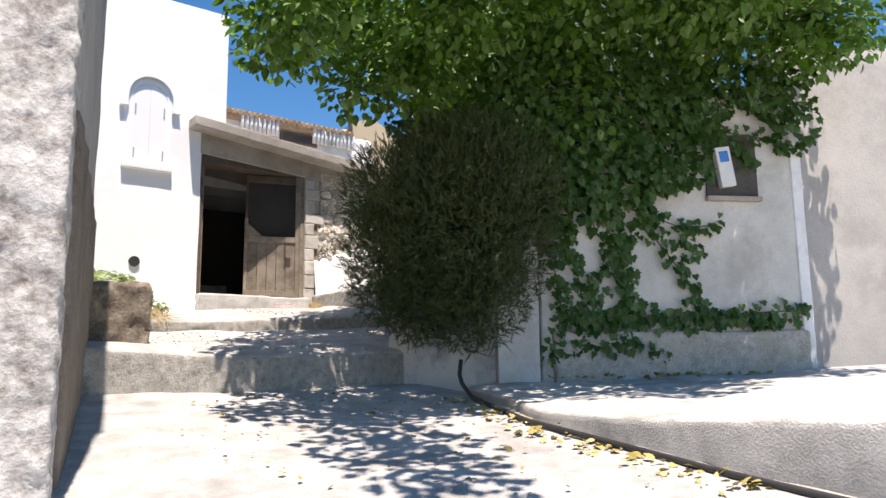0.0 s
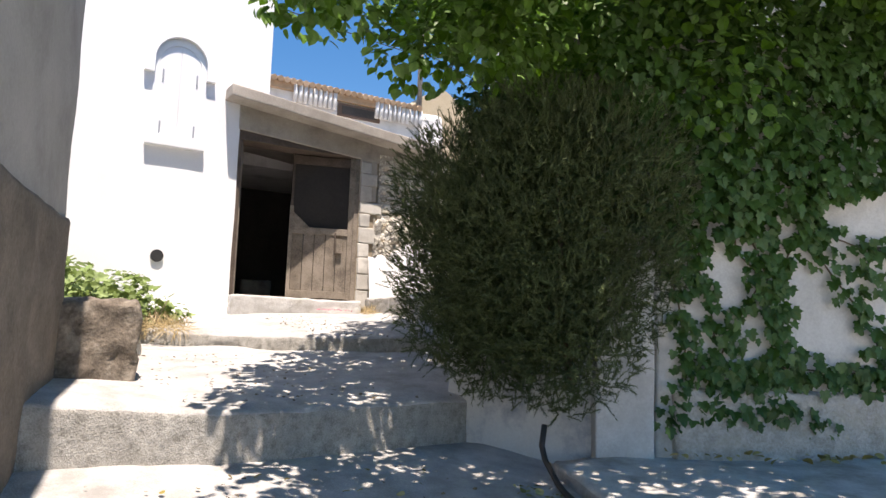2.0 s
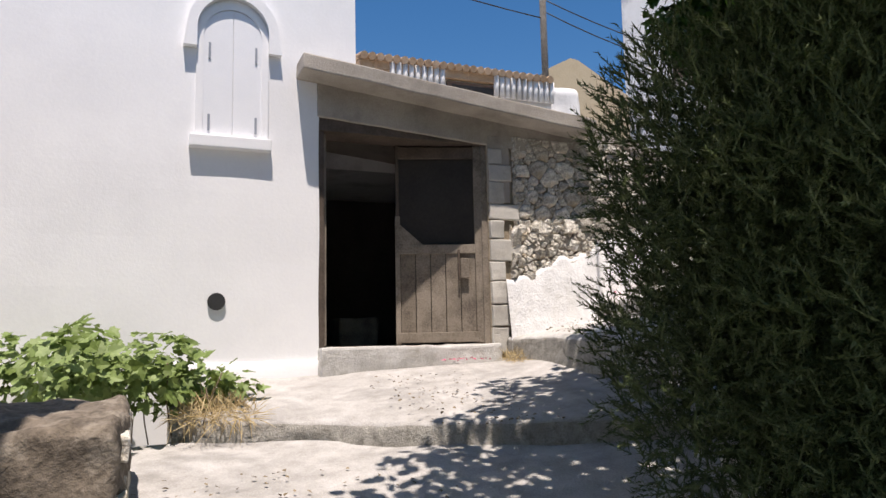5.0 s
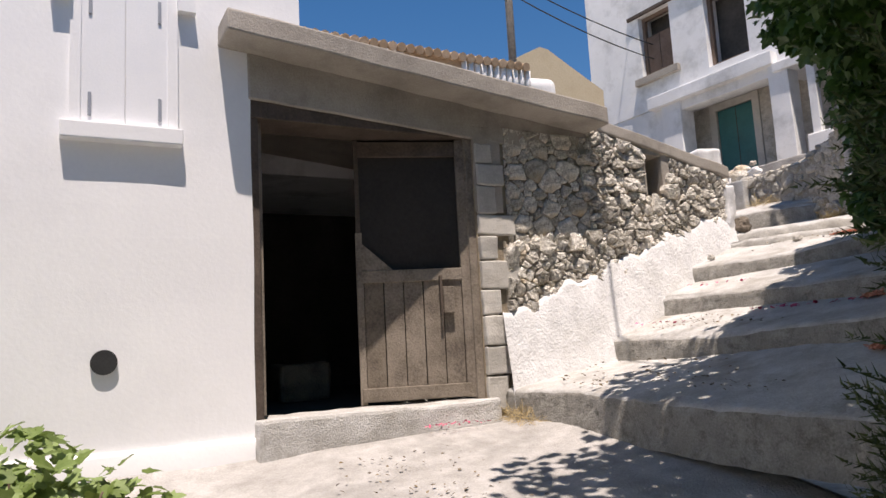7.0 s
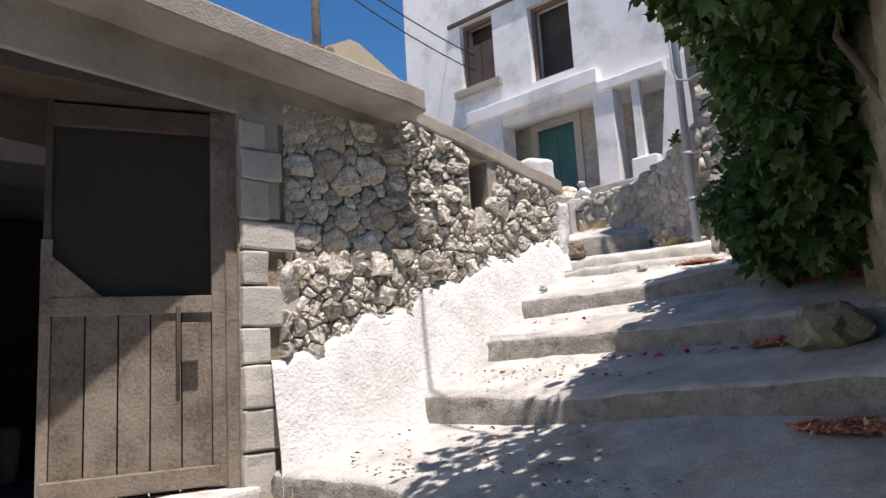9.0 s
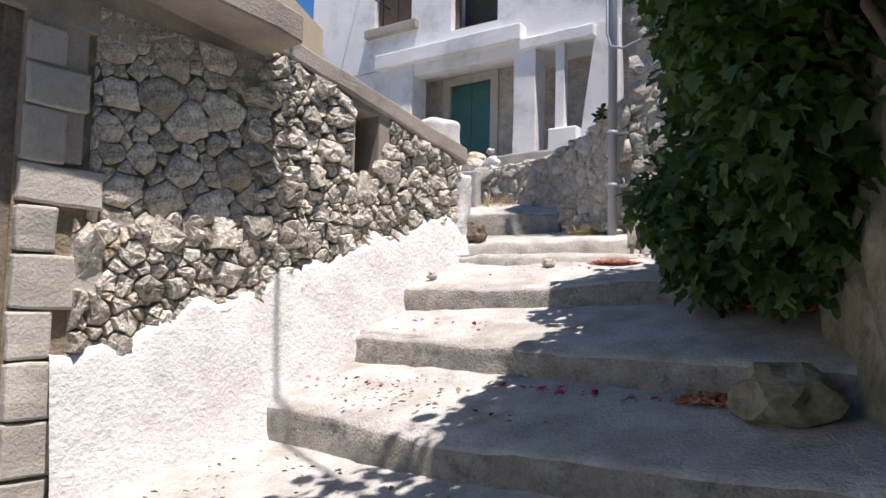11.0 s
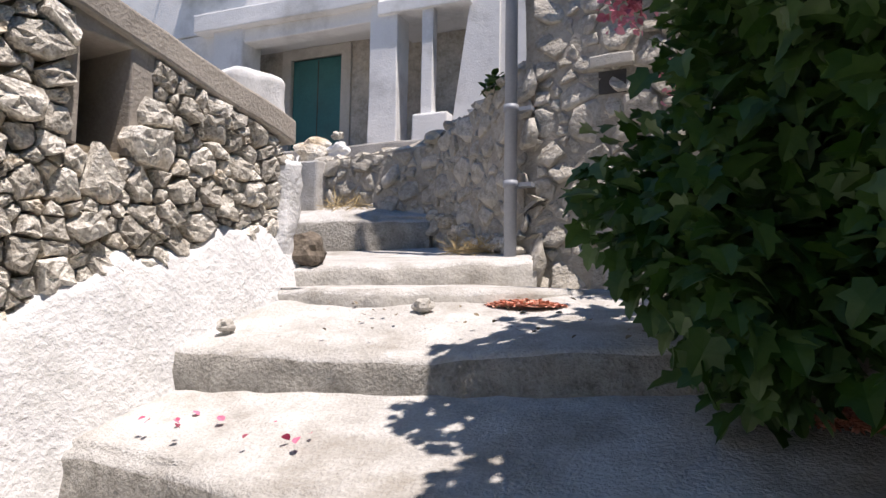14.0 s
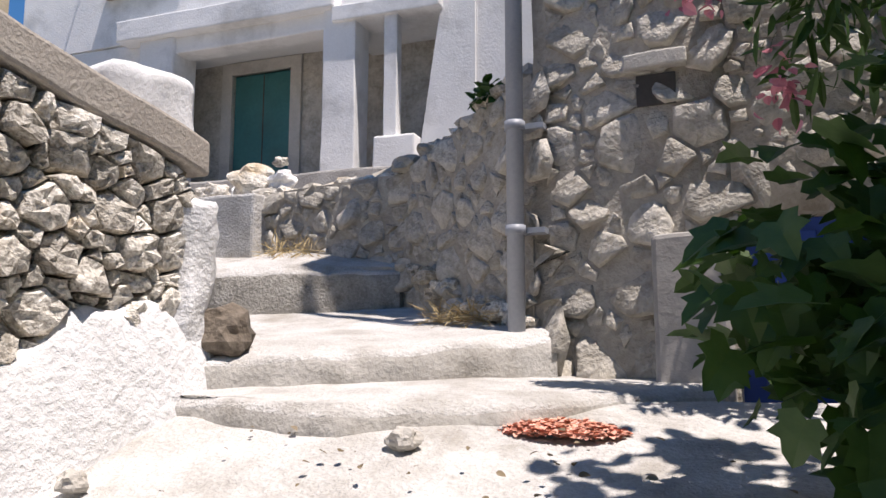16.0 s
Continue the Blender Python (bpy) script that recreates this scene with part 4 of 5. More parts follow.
# ---- vine-clad wall, gate post and planter on the downhill side ----
V0, V1 = Vector((6.42, 2.05, 0)), Vector((8.15, 5.05, 0))
vd = (V1 - V0).normalized()
vn = Vector((vd.y, -vd.x, 0))
VW = wall_frame(V0, vd, vn)


def on_vine(bm):
    bmesh.ops.transform(bm, matrix=VW, verts=bm.verts)
    bmesh.ops.recalc_face_normals(bm, faces=bm.faces)
    return bm


VL = (V1 - V0).length
gw = setting(mesh_ob("wall_garden", on_vine(rough_box(0.0, VL, -2.6, 2.35, -0.35, 0.0, 0.2, 0.015, 2, 0.03, 2)), M_GARDEN, smooth=True), "grey-white garden wall grown over with ivy vine", "wall")
part("wall_foot", on_vine(rough_box(0.15, VL, -2.6, -0.85, -0.1, 0.08, 0.08, 0.03, 5, 0.04, 5)), M_STONEHOUSE, gw, "chipped stone and plaster foot", smooth=True)
gate = setting(mesh_ob("wall_yard", on_vine(rough_box(VL + 0.1, VL + 4.0, -2.6, 3.2, -1.0, -0.45, 0.3, 0.02, 2, 0.02, 2)), M_GREYPLASTER, smooth=True), "plain grey rendered yard wall", "wall")
part("corner_post", on_vine(rough_box(VL - 0.05, VL + 0.10, -2.6, 2.35, -0.5, 0.02, 0.2, 0.008, 3, 0.015, 3)), M_WHITE_OLD, gate)
post = thing("gate_post", "whitewashed concrete gate post", "post")
part("shaft", on_vine(rough_box(-0.55, -0.04, -2.4, 1.05, -0.25, 0.10, 0.2, 0.008, 3, 0.015, 8)), M_GARDEN, post)
meter = thing("electric_meter_box", "grey electricity meter hanging open on ivy wall", "meter box")
U, Z = 2.33, 0.95
# Dark plate on the wall face, painted shade of the meter's recess.
part("niche_shade", on_vine(box(U - 0.10, U + 0.60, Z - 0.1, Z + 0.72, 0.005, 0.025)), M_DARK, meter)
part("ledge", on_vine(rough_box(U - 0.12, U + 0.62, Z - 0.16, Z - 0.1, 0.0, 0.10, 0.1, 0.006, 5, 0.01, 1)), M_CONCRETE, meter)
tilt = Matrix.Translation((U + 0.12, Z + 0.25, 0.09)) @ Matrix.Rotation(radians(8), 4, "Z")
bm = box(-0.10, 0.10, -0.24, 0.28, -0.05, 0.05, 0.012, m=tilt)
part("meter", on_vine(bm), M_METER, meter)
bm = box(-0.06, 0.06, 0.08, 0.22, 0.045, 0.058, 0.002, m=tilt)
part("display", on_vine(bm), M_METERBLUE, meter, "blue meter label")

planter = setting(mesh_ob("wall_planter", bmesh.new(), M_PEEL), "low cream-painted wall with peeling patches", "wall")
B0, B1 = Vector((4.95, 0.92, 0)), Vector((6.12, 1.62, 0))
bd_ = (B1 - B0).normalized()
BW = wall_frame(B0, bd_, Vector((bd_.y, -bd_.x, 0)))


def on_planter(bm):
    bmesh.ops.transform(bm, matrix=BW, verts=bm.verts)
    bmesh.ops.recalc_face_normals(bm, faces=bm.faces)
    return bm


part("wall_face", on_planter(rough_box(-0.1, (B1 - B0).length, -2.6, -0.45, -0.3, 0.0, 0.15, 0.015, 3, 0.03, 1)), M_PEEL, planter, smooth=True)

# wall that follows the stairs
RP = [Vector((4.95, 0.95, 0)), Vector((4.1, 1.95, 0)), Vector((3.55, 2.9, 0)), Vector((2.95, 4.2, 0)), Vector((2.62, 5.4, 0)), Vector((2.55, 6.45, 0))]
bm = bmesh.new()
rows = []
for i in range(81):
    p = along(RP, i / 80)
    col = []
    zt = lerp(-0.4, 2.1, min(1, max(0, (i / 80 - 0.02) * 4)))
    for k in range(17):
        v = Vector((p.x, p.y, lerp(-1.6, zt, k / 16)))
        v += noise.noise_vector(v * 2.5) * 0.06 + noise.noise_vector(v * 7) * 0.035
        col.append(bm.verts.new(v))
    col.append(bm.verts.new((p.x + 0.45, p.y + 0.15, zt)))
    rows.append(col)
for i in range(80):
    for k in range(17):
        bm.faces.new((rows[i][k], rows[i + 1][k], rows[i + 1][k + 1], rows[i][k + 1])).smooth = True
bmesh.ops.recalc_face_normals(bm, faces=bm.faces)
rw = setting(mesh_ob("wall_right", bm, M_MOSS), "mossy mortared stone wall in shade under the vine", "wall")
bm = bmesh.new()
ring_ = [(p.x + 0.1, p.y + 0.1) for p in RP] + [(5.6, 6.4), (7.8, 5.4), (6.5, 2.2), (6.1, 1.75)]
bm.faces.new([bm.verts.new((x, y, -0.5)) for x, y in ring_])
bmesh.ops.recalc_face_normals(bm, faces=bm.faces)
setting(mesh_ob("garden_soil", bm, M_MORTAR), "garden earth behind the walls", "ground")

# raised pavement before the vine wall
terrace("pavement", [(6.15, 1.15, -1.47), (7.3, 0.70, -1.55), (8.2, 0.24, -1.60), (9.1, 0.10, -1.59), (10.2, -0.10, -1.54), (11.2, -0.15, -1.48), (13.0, 0.2, -1.45)], [(6.3, 2.2, -1.44), (6.6, 2.7, -1.42), (7.4, 4.2, -1.38), (8.6, 5.6, -1.3), (9.8, 6.6, -1.3), (11.0, 7.4, -1.3), (13.0, 8.6, -1.3)], 0.75, "raised cement pavement with rounded kerb", M_STEP, M_GROUND, (60, 20), 12.0, 0.02)

# ---- buildings behind ----
bh = thing("tiled_outbuilding", "small white outbuilding with ribbed tile eaves", "outbuilding")
part("wall", box(-6.0, -2.6, 0.6, 4.6, 2.6, 4.25), M_WHITE_OLD, bh)
for i in range(26):
    y = 1.25 + i * 0.13
    bm = bmesh.new()
    tube(bm, [(-4.6, y, 4.85), (-2.42, y, 4.36)], 0.062, 8)
    part("roof_tile", bm, M_TILE, bh)
part("roof", sheared(box(-4.6, -2.5, 1.2, 4.6, 4.2, 4.33), 0), M_TILE, bh)
for i in range(20):
    y = 1.72 + i * 0.105 + (0.85 if i > 8 else 0)
    bm = bmesh.new()
    tube(bm, [(-2.52, y, 3.98), (-2.50, y, 4.33)], 0.045, 8)
    part("eave_rib", bm, M_WHITE_OLD, bh)
wf = part("window", box(-2.62, -2.56, 2.66, 3.62, 3.90, 4.17), M_SHUTTERWOOD, bh, "brown wooden window frame")
# Opaque pane in the dark interior colour.
part("pane", box(-2.565, -2.552, 2.74, 3.54, 3.95, 4.12), M_DARK, wf)
hut = thing("ruined_vault", "ochre vaulted ruin behind the roofs", "ruin")
bm = bmesh.new()
prof = [(5.1, 3.0), (5.1, 4.9)] + [(5.5, 5.28), (5.95, 5.52), (6.12, 5.50), (6.7, 5.2)] + [(7.3, 4.9), (7.3, 3.0)]
a = [bm.verts.new((-4.0, y, z)) for y, z in prof]
c = [bm.verts.new((-7.0, y, z)) for y, z in prof]
bm.faces.new(a), bm.faces.new(c[::-1])
for i in range(len(a)):
    bm.faces.new((a[i], c[i], c[(i + 1) % len(a)], a[(i + 1) % len(a)]))
bmesh.ops.recalc_face_normals(bm, faces=bm.faces)
part("vault", bm, M_BEIGE, hut)
part("front_wall", rough_box(-3.2, -2.9, 4.5, 5.4, 3.0, 4.45, 0.15, 0.06, 3, 0.08, 2), M_WHITE_OLD, hut, smooth=True)
bm = bmesh.new()
tube(bm, [(-3.9, 5.3, 3.0), (-3.9, 5.3, 9.5)], [0.07, 0.06], 10)
pole = mesh_ob("utility_pole", bm, M_BARK)
tagged(pole, "weathered wooden utility pole", "pole")
for k, (z, s) in enumerate(((6.6, 0.25), (6.35, 0.3), (8.6, 0.3))):
    bm = bmesh.new()
    tube(bm, [Vector((-3.9, 5.3, z)).lerp(Vector((-4.9, 12.0, z - 0.2)), t) - Vector((0, 0, s * 4 * t * (1 - t))) for t in [i / 10 for i in range(11)]], 0.012, 5)
    tagged(mesh_ob("overhead_wire", bm, M_RUBBER), "thin black overhead wire", "wire", "overhead wires")
bm = bmesh.new()
tube(bm, [Vector((0.0, -6, 5.9)).lerp(Vector((-3.9, 5.3, 6.2)), t) - Vector((0, 0, 0.3 * 4 * t * (1 - t))) for t in [i / 12 for i in range(13)]], 0.012, 5)
tagged(mesh_ob("overhead_wire", bm, M_RUBBER), "thin black overhead wire", "wire", "overhead wires")

bm = bmesh.new()
tube(bm, [Vector((-1.5, 4.30, 6.2)).lerp(Vector((9.5, -0.14, 6.8)), t) - Vector((0, 0, 0.25 * 4 * t * (1 - t))) for t in [i / 14 for i in range(15)]], 0.016, 5)
tagged(mesh_ob("overhead_wire", bm, M_RUBBER), "thin black overhead wire", "wire", "overhead wires")

# ---- plants ----


def blob_points(rng, blobs, n, shell=0.55):
    tot = [b[3] * b[4] * b[5] for b in blobs]
    for _ in range(n):
        b = rng.choices(blobs, tot)[0]
        d = rand_dir(rng)
        r = rng.random() ** shell
        yield Vector((b[0] + d.x * b[3] * r, b[1] + d.y * b[4] * r, b[2] + d.z * b[5] * r)), d


def leaf_spots(rng, blobs, n, size, droop=0.5, shell=0.45):
    out = []
    for p, d in blob_points(rng, blobs, n, shell):
        nrm = (d * 0.5 + Vector((0.25, -0.2, 0.8)) + rand_dir(rng) * 0.8)
        tip = d * 0.5 + Vector((0, 0, -droop)) + rand_dir(rng) * 0.6
        out.append((p, nrm, tip, size * rng.uniform(0.55, 1.2)))
    return out


def limb_tree(name, label, base, tops, r0, mat=None):
    t = thing(name, label, "tree")
    for k, top in enumerate(tops):
        bm = bmesh.new()
        a, b_ = Vector(base), Vector(top)
        pts = [a.lerp(b_, i / 8) + noise.noise_vector(a.lerp(b_, i / 8) * 1.7 + Vector((k * 5, 0, 0))) * 0.12 * min(i, 4) / 2 for i in range(9)]
        tube(bm, pts, [lerp(r0 * (1 if k == 0 else 0.7), r0 * 0.2, i / 8) for i in range(9)], 9)
        part("trunk" if k == 0 else "limb", bm, mat or M_BARK, t)
    return t


rng = random.Random(5)
tree = limb_tree("mulberry_tree", "broad leafy mulberry tree shading the lane", (5.7, 4.4, -0.6), [(6.7, 3.0, 3.6), (5.0, 1.6, 3.6), (6.2, 1.4, 3.9), (7.4, 4.0, 4.4), (4.4, 3.2, 3.6)], 0.15)
# Some of these masses stand above the view, placed only to cast shade.
TB = [(6.2, 2.6, 3.0, 1.3, 1.2, 0.9), (5.4, 0.9, 2.65, 0.85, 0.9, 0.65), (6.6, 0.7, 3.0, 1.1, 1.1, 0.65), (7.5, -0.5, 3.0, 1.0, 0.9, 0.45), (7.6, 1.8, 3.3, 1.2, 1.2, 0.8), (7.6, 3.8, 3.3, 1.2, 1.4, 0.9), (5.6, 2.8, 2.4, 0.7, 0.9, 0.7), (5.0, 0.3, 2.35, 0.5, 0.5, 0.55), (8.3, 0.3, 3.3, 1.0, 1.3, 0.5), (6.5, 2.7, 1.9, 0.8, 0.9, 0.8), (4.5, 1.5, 3.5, 1.0, 1.1, 0.45), (3.8, 2.7, 3.6, 0.9, 1.1, 0.45), (8.6, 2.6, 3.0, 1.0, 1.2, 0.6), (5.0, 2.8, 3.8, 1.2, 1.0, 0.6), (6.2, -1.2, 2.35, 0.9, 0.7, 0.35), (7.8, -1.0, 2.7, 0.9, 0.8, 0.4), (4.9, -0.6, 2.6, 0.8, 0.7, 0.35), (9.0, 3.2, 3.3, 1.0, 1.4, 0.5), (8.7, 4.8, 3.0, 0.9, 1.0, 0.7), (9.6, 1.6, 3.6, 1.0, 1.2, 0.4), (4.2, 0.6, 3.6, 0.8, 0.9, 0.3), (3.6, 3.4, 3.5, 0.9, 1.0, 0.3), (9.9, 3.9, 3.6, 1.0, 1.0, 0.4), (3.4, 1.4, 3.7, 0.9, 0.9, 0.3), (2.9, 2.5, 3.8, 0.8, 0.9, 0.3), (5.4, -0.2, 3.4, 0.8, 0.7, 0.3), (4.4, -0.2, 3.6, 0.6, 0.6, 0.25), (3.2, 3.9, 3.7, 0.6, 0.8, 0.3), (2.8, 4.5, 3.4, 0.65, 0.75, 0.25), (2.5, 5.0, 3.6, 0.5, 0.5, 0.2)]
# Extra flat layers, added to thicken the shade on stairs and apron.
TB += [(4.3, 1.4, 3.65, 0.75, 0.8, 0.22), (4.2, 2.5, 3.7, 0.7, 0.9, 0.22), (3.7, 3.3, 3.65, 0.55, 0.8, 0.2), (3.5, 4.1, 3.6, 0.5, 0.7, 0.2), (3.35, 4.75, 3.6, 0.42, 0.5, 0.2), (4.6, 3.8, 3.6, 0.7, 1.0, 0.22), (9.4, 3.6, 3.3, 0.7, 0.8, 0.15), (6.0, -0.5, 3.4, 0.8, 0.8, 0.25)]
# Unseen crown over lane and terrace, placed to cast their dappled shade.
TB += [(8.6, -1.3, 3.6, 1.0, 0.7, 0.25), (9.8, -1.7, 3.7, 1.0, 0.7, 0.25), (10.7, -2.0, 3.7, 0.7, 0.5, 0.22), (8.0, -2.0, 3.6, 0.6, 0.5, 0.22), (5.3, -0.9, 3.6, 0.8, 0.6, 0.22), (6.6, -1.3, 3.6, 0.8, 0.6, 0.22)]
# Mostly unseen foliage, added to keep sky light off the shaded stair side.
TB += [(4.0, 3.2, 2.7, 0.4, 0.9, 0.6), (3.8, 4.6, 2.7, 0.5, 0.9, 0.6), (4.6, 2.0, 2.6, 0.4, 0.7, 0.6), (3.6, 5.6, 2.7, 0.6, 0.5, 0.6), (4.6, 4.6, 3.9, 0.9, 1.0, 0.2), (3.3, 2.4, 3.9, 0.7, 0.9, 0.2), (4.6, 0.4, 3.8, 0.7, 0.7, 0.2), (3.6, 1.6, 3.9, 0.6, 0.8, 0.2)]
leaves_mesh("crown", leaf_spots(rng, TB, 41000, 0.135, 0.7, 0.55), OVAL, M_TREELEAF, tree)

bush = thing("needle_bush", "dense dark green needle-leaved bush over the low wall", "bush")
verts, faces = [], []
rng = random.Random(8)
BB = [(5.65, 1.2, 0.45, 1.08, 0.98, 1.25), (5.2, 0.8, 0.05, 0.75, 0.7, 0.9), (6.05, 1.6, 0.9, 1.0, 0.85, 0.95), (6.05, 1.3, -0.35, 0.8, 0.6, 0.8), (5.3, 0.8, 0.85, 0.8, 0.75, 0.8), (5.7, 1.25, 1.4, 0.85, 0.7, 0.5), (5.5, 0.9, -0.5, 0.6, 0.45, 0.55), (6.3, 1.7, 0.2, 0.6, 0.5, 0.9)]
for p, d in blob_points(rng, BB, 25000, 0.48):
    ax = (d * 0.7 + Vector((0, 0, 0.6)) + rand_dir(rng) * 0.7).normalized()
    L = rng.uniform(0.08, 0.19)
    bend = Vector((0, 0, rng.uniform(-0.25, 0.05)))
    side = ax.orthogonal().normalized()
    oth = ax.cross(side)
    for k in range(18):
        t = k / 18
        c = p + ax * (L * t) + bend * (t * t * L)
        an = k * 2.4 + rng.random()
        out = (side * math.cos(an) + oth * math.sin(an)) * 0.8 + ax * 0.75
        ln = rng.uniform(0.024, 0.045) * (1.1 - 0.4 * t)
        w = out.cross(ax).normalized() * 0.0048
        i = len(verts)
        verts += [c - w, c + w, c + out * ln]
        faces.append((i, i + 1, i + 2))
    i = len(verts)
    w = side * 0.0045
    e = p + ax * L + bend * L
    verts += [p - w, p + w, e]
    faces.append((i, i + 1, i + 2))
me = bpy.data.meshes.new("foliage")
me.from_pydata([tuple(v) for v in verts], [], faces)
me.materials.append(M_NEEDLE)
fo = new("foliage", me)
fo.parent = bush
for k in range(7):
    bm = bmesh.new()
    a = Vector((5.6 + 0.05 * k, 1.5, -0.9))
    b_ = Vector((4.9 + 0.22 * k, 1.0 + 0.15 * (k % 3), 0.6 + 0.2 * (k % 4)))
    tube(bm, [a.lerp(b_, i / 5) + noise.noise_vector(a.lerp(b_, i / 5) * 2) * 0.08 for i in range(6)], [lerp(0.04, 0.01, i / 5) for i in range(6)], 6)
    part("stem", bm, M_TWIG, bush)

# grape vine hanging over the stair wall
vine = thing("grape_vine", "shaded grape vine hanging over the stair wall", "vine")
rng = random.Random(12)
# The last three masses hang above the view, added to shade the landing.
GB = [(2.5, 4.75, 1.62, 0.5, 0.35, 0.36), (2.15, 4.6, 1.62, 0.26, 0.22, 0.24), (3.05, 3.6, 2.0, 0.38, 0.5, 0.75), (3.2, 3.0, 2.5, 0.45, 0.6, 0.5), (2.75, 4.4, 1.36, 0.3, 0.35, 0.32), (2.8, 4.0, 2.4, 0.5, 0.5, 0.7), (3.55, 2.3, 2.5, 0.35, 0.6, 0.4), (2.6, 4.9, 2.1, 0.45, 0.4, 0.5), (3.0, 3.6, 3.0, 0.8, 0.9, 0.35), (2.95, 3.95, 1.55, 0.40, 0.45, 0.5), (2.6, 4.5, 1.9, 0.5, 0.4, 0.5), (2.5, 4.35, 1.4, 0.26, 0.22, 0.26), (2.40, 4.25, 1.42, 0.24, 0.2, 0.34), (1.98, 4.8, 1.75, 0.22, 0.22, 0.26), (2.3, 4.7, 1.45, 0.3, 0.25, 0.3), (2.34, 4.62, 1.24, 0.2, 0.2, 0.2), (2.7, 3.5, 2.75, 0.5, 0.6, 0.35), (1.9, 5.1, 1.72, 0.16, 0.16, 0.22), (2.45, 4.6, 2.5, 0.4, 0.4, 0.45), (2.35, 4.5, 3.0, 0.5, 0.4, 0.35), (2.15, 5.0, 1.55, 0.16, 0.14, 0.34), (2.22, 4.95, 1.95, 0.2, 0.2, 0.3), (2.85, 4.6, 3.4, 0.4, 0.6, 0.2), (2.9, 4.8, 3.5, 0.4, 0.5, 0.2), (3.05, 4.2, 3.45, 0.4, 0.6, 0.2)]
leaves_mesh("foliage", leaf_spots(rng, GB, 17500, 0.088, 1.0, 0.5), LOBED, M_LEAF, vine, 0.22)
for k in range(7):
    bm = bmesh.new()
    a = Vector((3.1 + 0.06 * k, 4.6 - 0.25 * k, 0.9 + 0.1 * k))
    b_ = Vector((2.1 + 0.2 * k, 4.7 - 0.3 * k, 2.6))
    tube(bm, [a.lerp(b_, i / 6) + noise.noise_vector(a.lerp(b_, i / 6) * 2) * 0.15 for i in range(7)], [lerp(0.022, 0.006, i / 6) for i in range(7)], 6)
    part("stem", bm, M_TWIG, vine)

# ivy on the garden wall
ivy = thing("ivy_vine", "green creeping ivy vine on white wall", "vine")
rng = random.Random(15)
spots = []
strands = [((0.1, 2.2), (0.15, -1.2)), ((0.3, 2.2), (1.2, -1.0)), ((0.7, 2.0), (0.4, -0.4)), ((0.9, 2.0), (2.0, -0.75)), ((1.3, 1.9), (0.6, -0.9)), ((1.5, 2.0), (1.1, -0.6)), ((1.4, 0.7), (2.2, 0.1)), ((2.0, 1.9), (2.9, 1.2)), ((0.2, -0.6), (3.2, -0.75)), ((0.6, -0.8), (3.4, -0.6)), ((0.3, -1.0), (1.6, -1.1)), ((2.2, 1.8), (3.6, 1.5)), ((0.0, 1.6), (0.2, 0.0)), ((1.9, 0.4), (2.3, 0.5)), ((0.5, 1.5), (0.9, 0.2))]
for (a, b_) in strands:
    n = int(60 * math.dist(a, b_))
    for i in range(n):
        t = i / n
        u = lerp(a[0], b_[0], t) + 0.12 * math.sin(t * 9 + a[0] * 7) + rng.gauss(0, 0.07)
        v = lerp(a[1], b_[1], t) + rng.gauss(0, 0.06)
        spots.append((VW @ Vector((u, v, rng.uniform(0.02, 0.12))), VW.to_3x3() @ Vector((rng.uniform(-.6, .6), rng.uniform(-.2, .9), 1.0)), VW.to_3x3() @ Vector((rng.uniform(-.5, .5), -1, 0.2)), rng.uniform(0.06, 0.12)))
for i in range(1900):
    u, v = rng.uniform(-0.55, 2.2) ** 1.0, 0
    v = rng.uniform(0.35 + 0.35 * abs(u - 0.2), 2.6)
    spots.append((VW @ Vector((u, v, rng.uniform(0.03, 0.3))), VW.to_3x3() @ Vector((rng.uniform(-.7, .7), rng.uniform(-.2, 1.0), 1.0)), VW.to_3x3() @ Vector((rng.uniform(-.6, .6), -1, 0.2)), rng.uniform(0.07, 0.13)))
for i in range(900):
    u = rng.uniform(1.2, 3.7)
    v = rng.uniform(1.75 - 0.25 * math.sin(u * 4), 2.6)
    spots.append((VW @ Vector((u, v, rng.uniform(0.03, 0.3))), VW.to_3x3() @ Vector((rng.uniform(-.7, .7), rng.uniform(-.2, 1.0), 1.0)), VW.to_3x3() @ Vector((rng.uniform(-.6, .6), -1, 0.2)), rng.uniform(0.07, 0.13)))
leaves_mesh("foliage", spots, LOBED, M_LEAF, ivy)
for (a, b_) in strands:
    bm = bmesh.new()
    tube(bm, [VW @ Vector((lerp(a[0], b_[0], t) + 0.12 * math.sin(t * 9 + a[0] * 7), lerp(a[1], b_[1], t), 0.02)) for t in [k / 12 for k in range(13)]], 0.008, 5)
    part("stem", bm, M_TWIG, ivy)

# young vine by the white house
plant = thing("low_vine_plant", "dusty pale green vine seedlings along the white wall", "plant")
rng = random.Random(18)
PB = [(1.0, -1.65, -0.16, 0.55, 0.5, 0.36), (1.5, -2.2, -0.1, 0.5, 0.4, 0.35), (0.85, -1.15, -0.32, 0.4, 0.4, 0.26), (0.6, -2.3, -0.1, 0.4, 0.6, 0.4), (0.5, -3.2, -0.1, 0.3, 0.7, 0.4)]
leaves_mesh("foliage", leaf_spots(rng, PB, 1500, 0.11, 0.2, 0.6), LOBED, M_PALELEAF, plant)
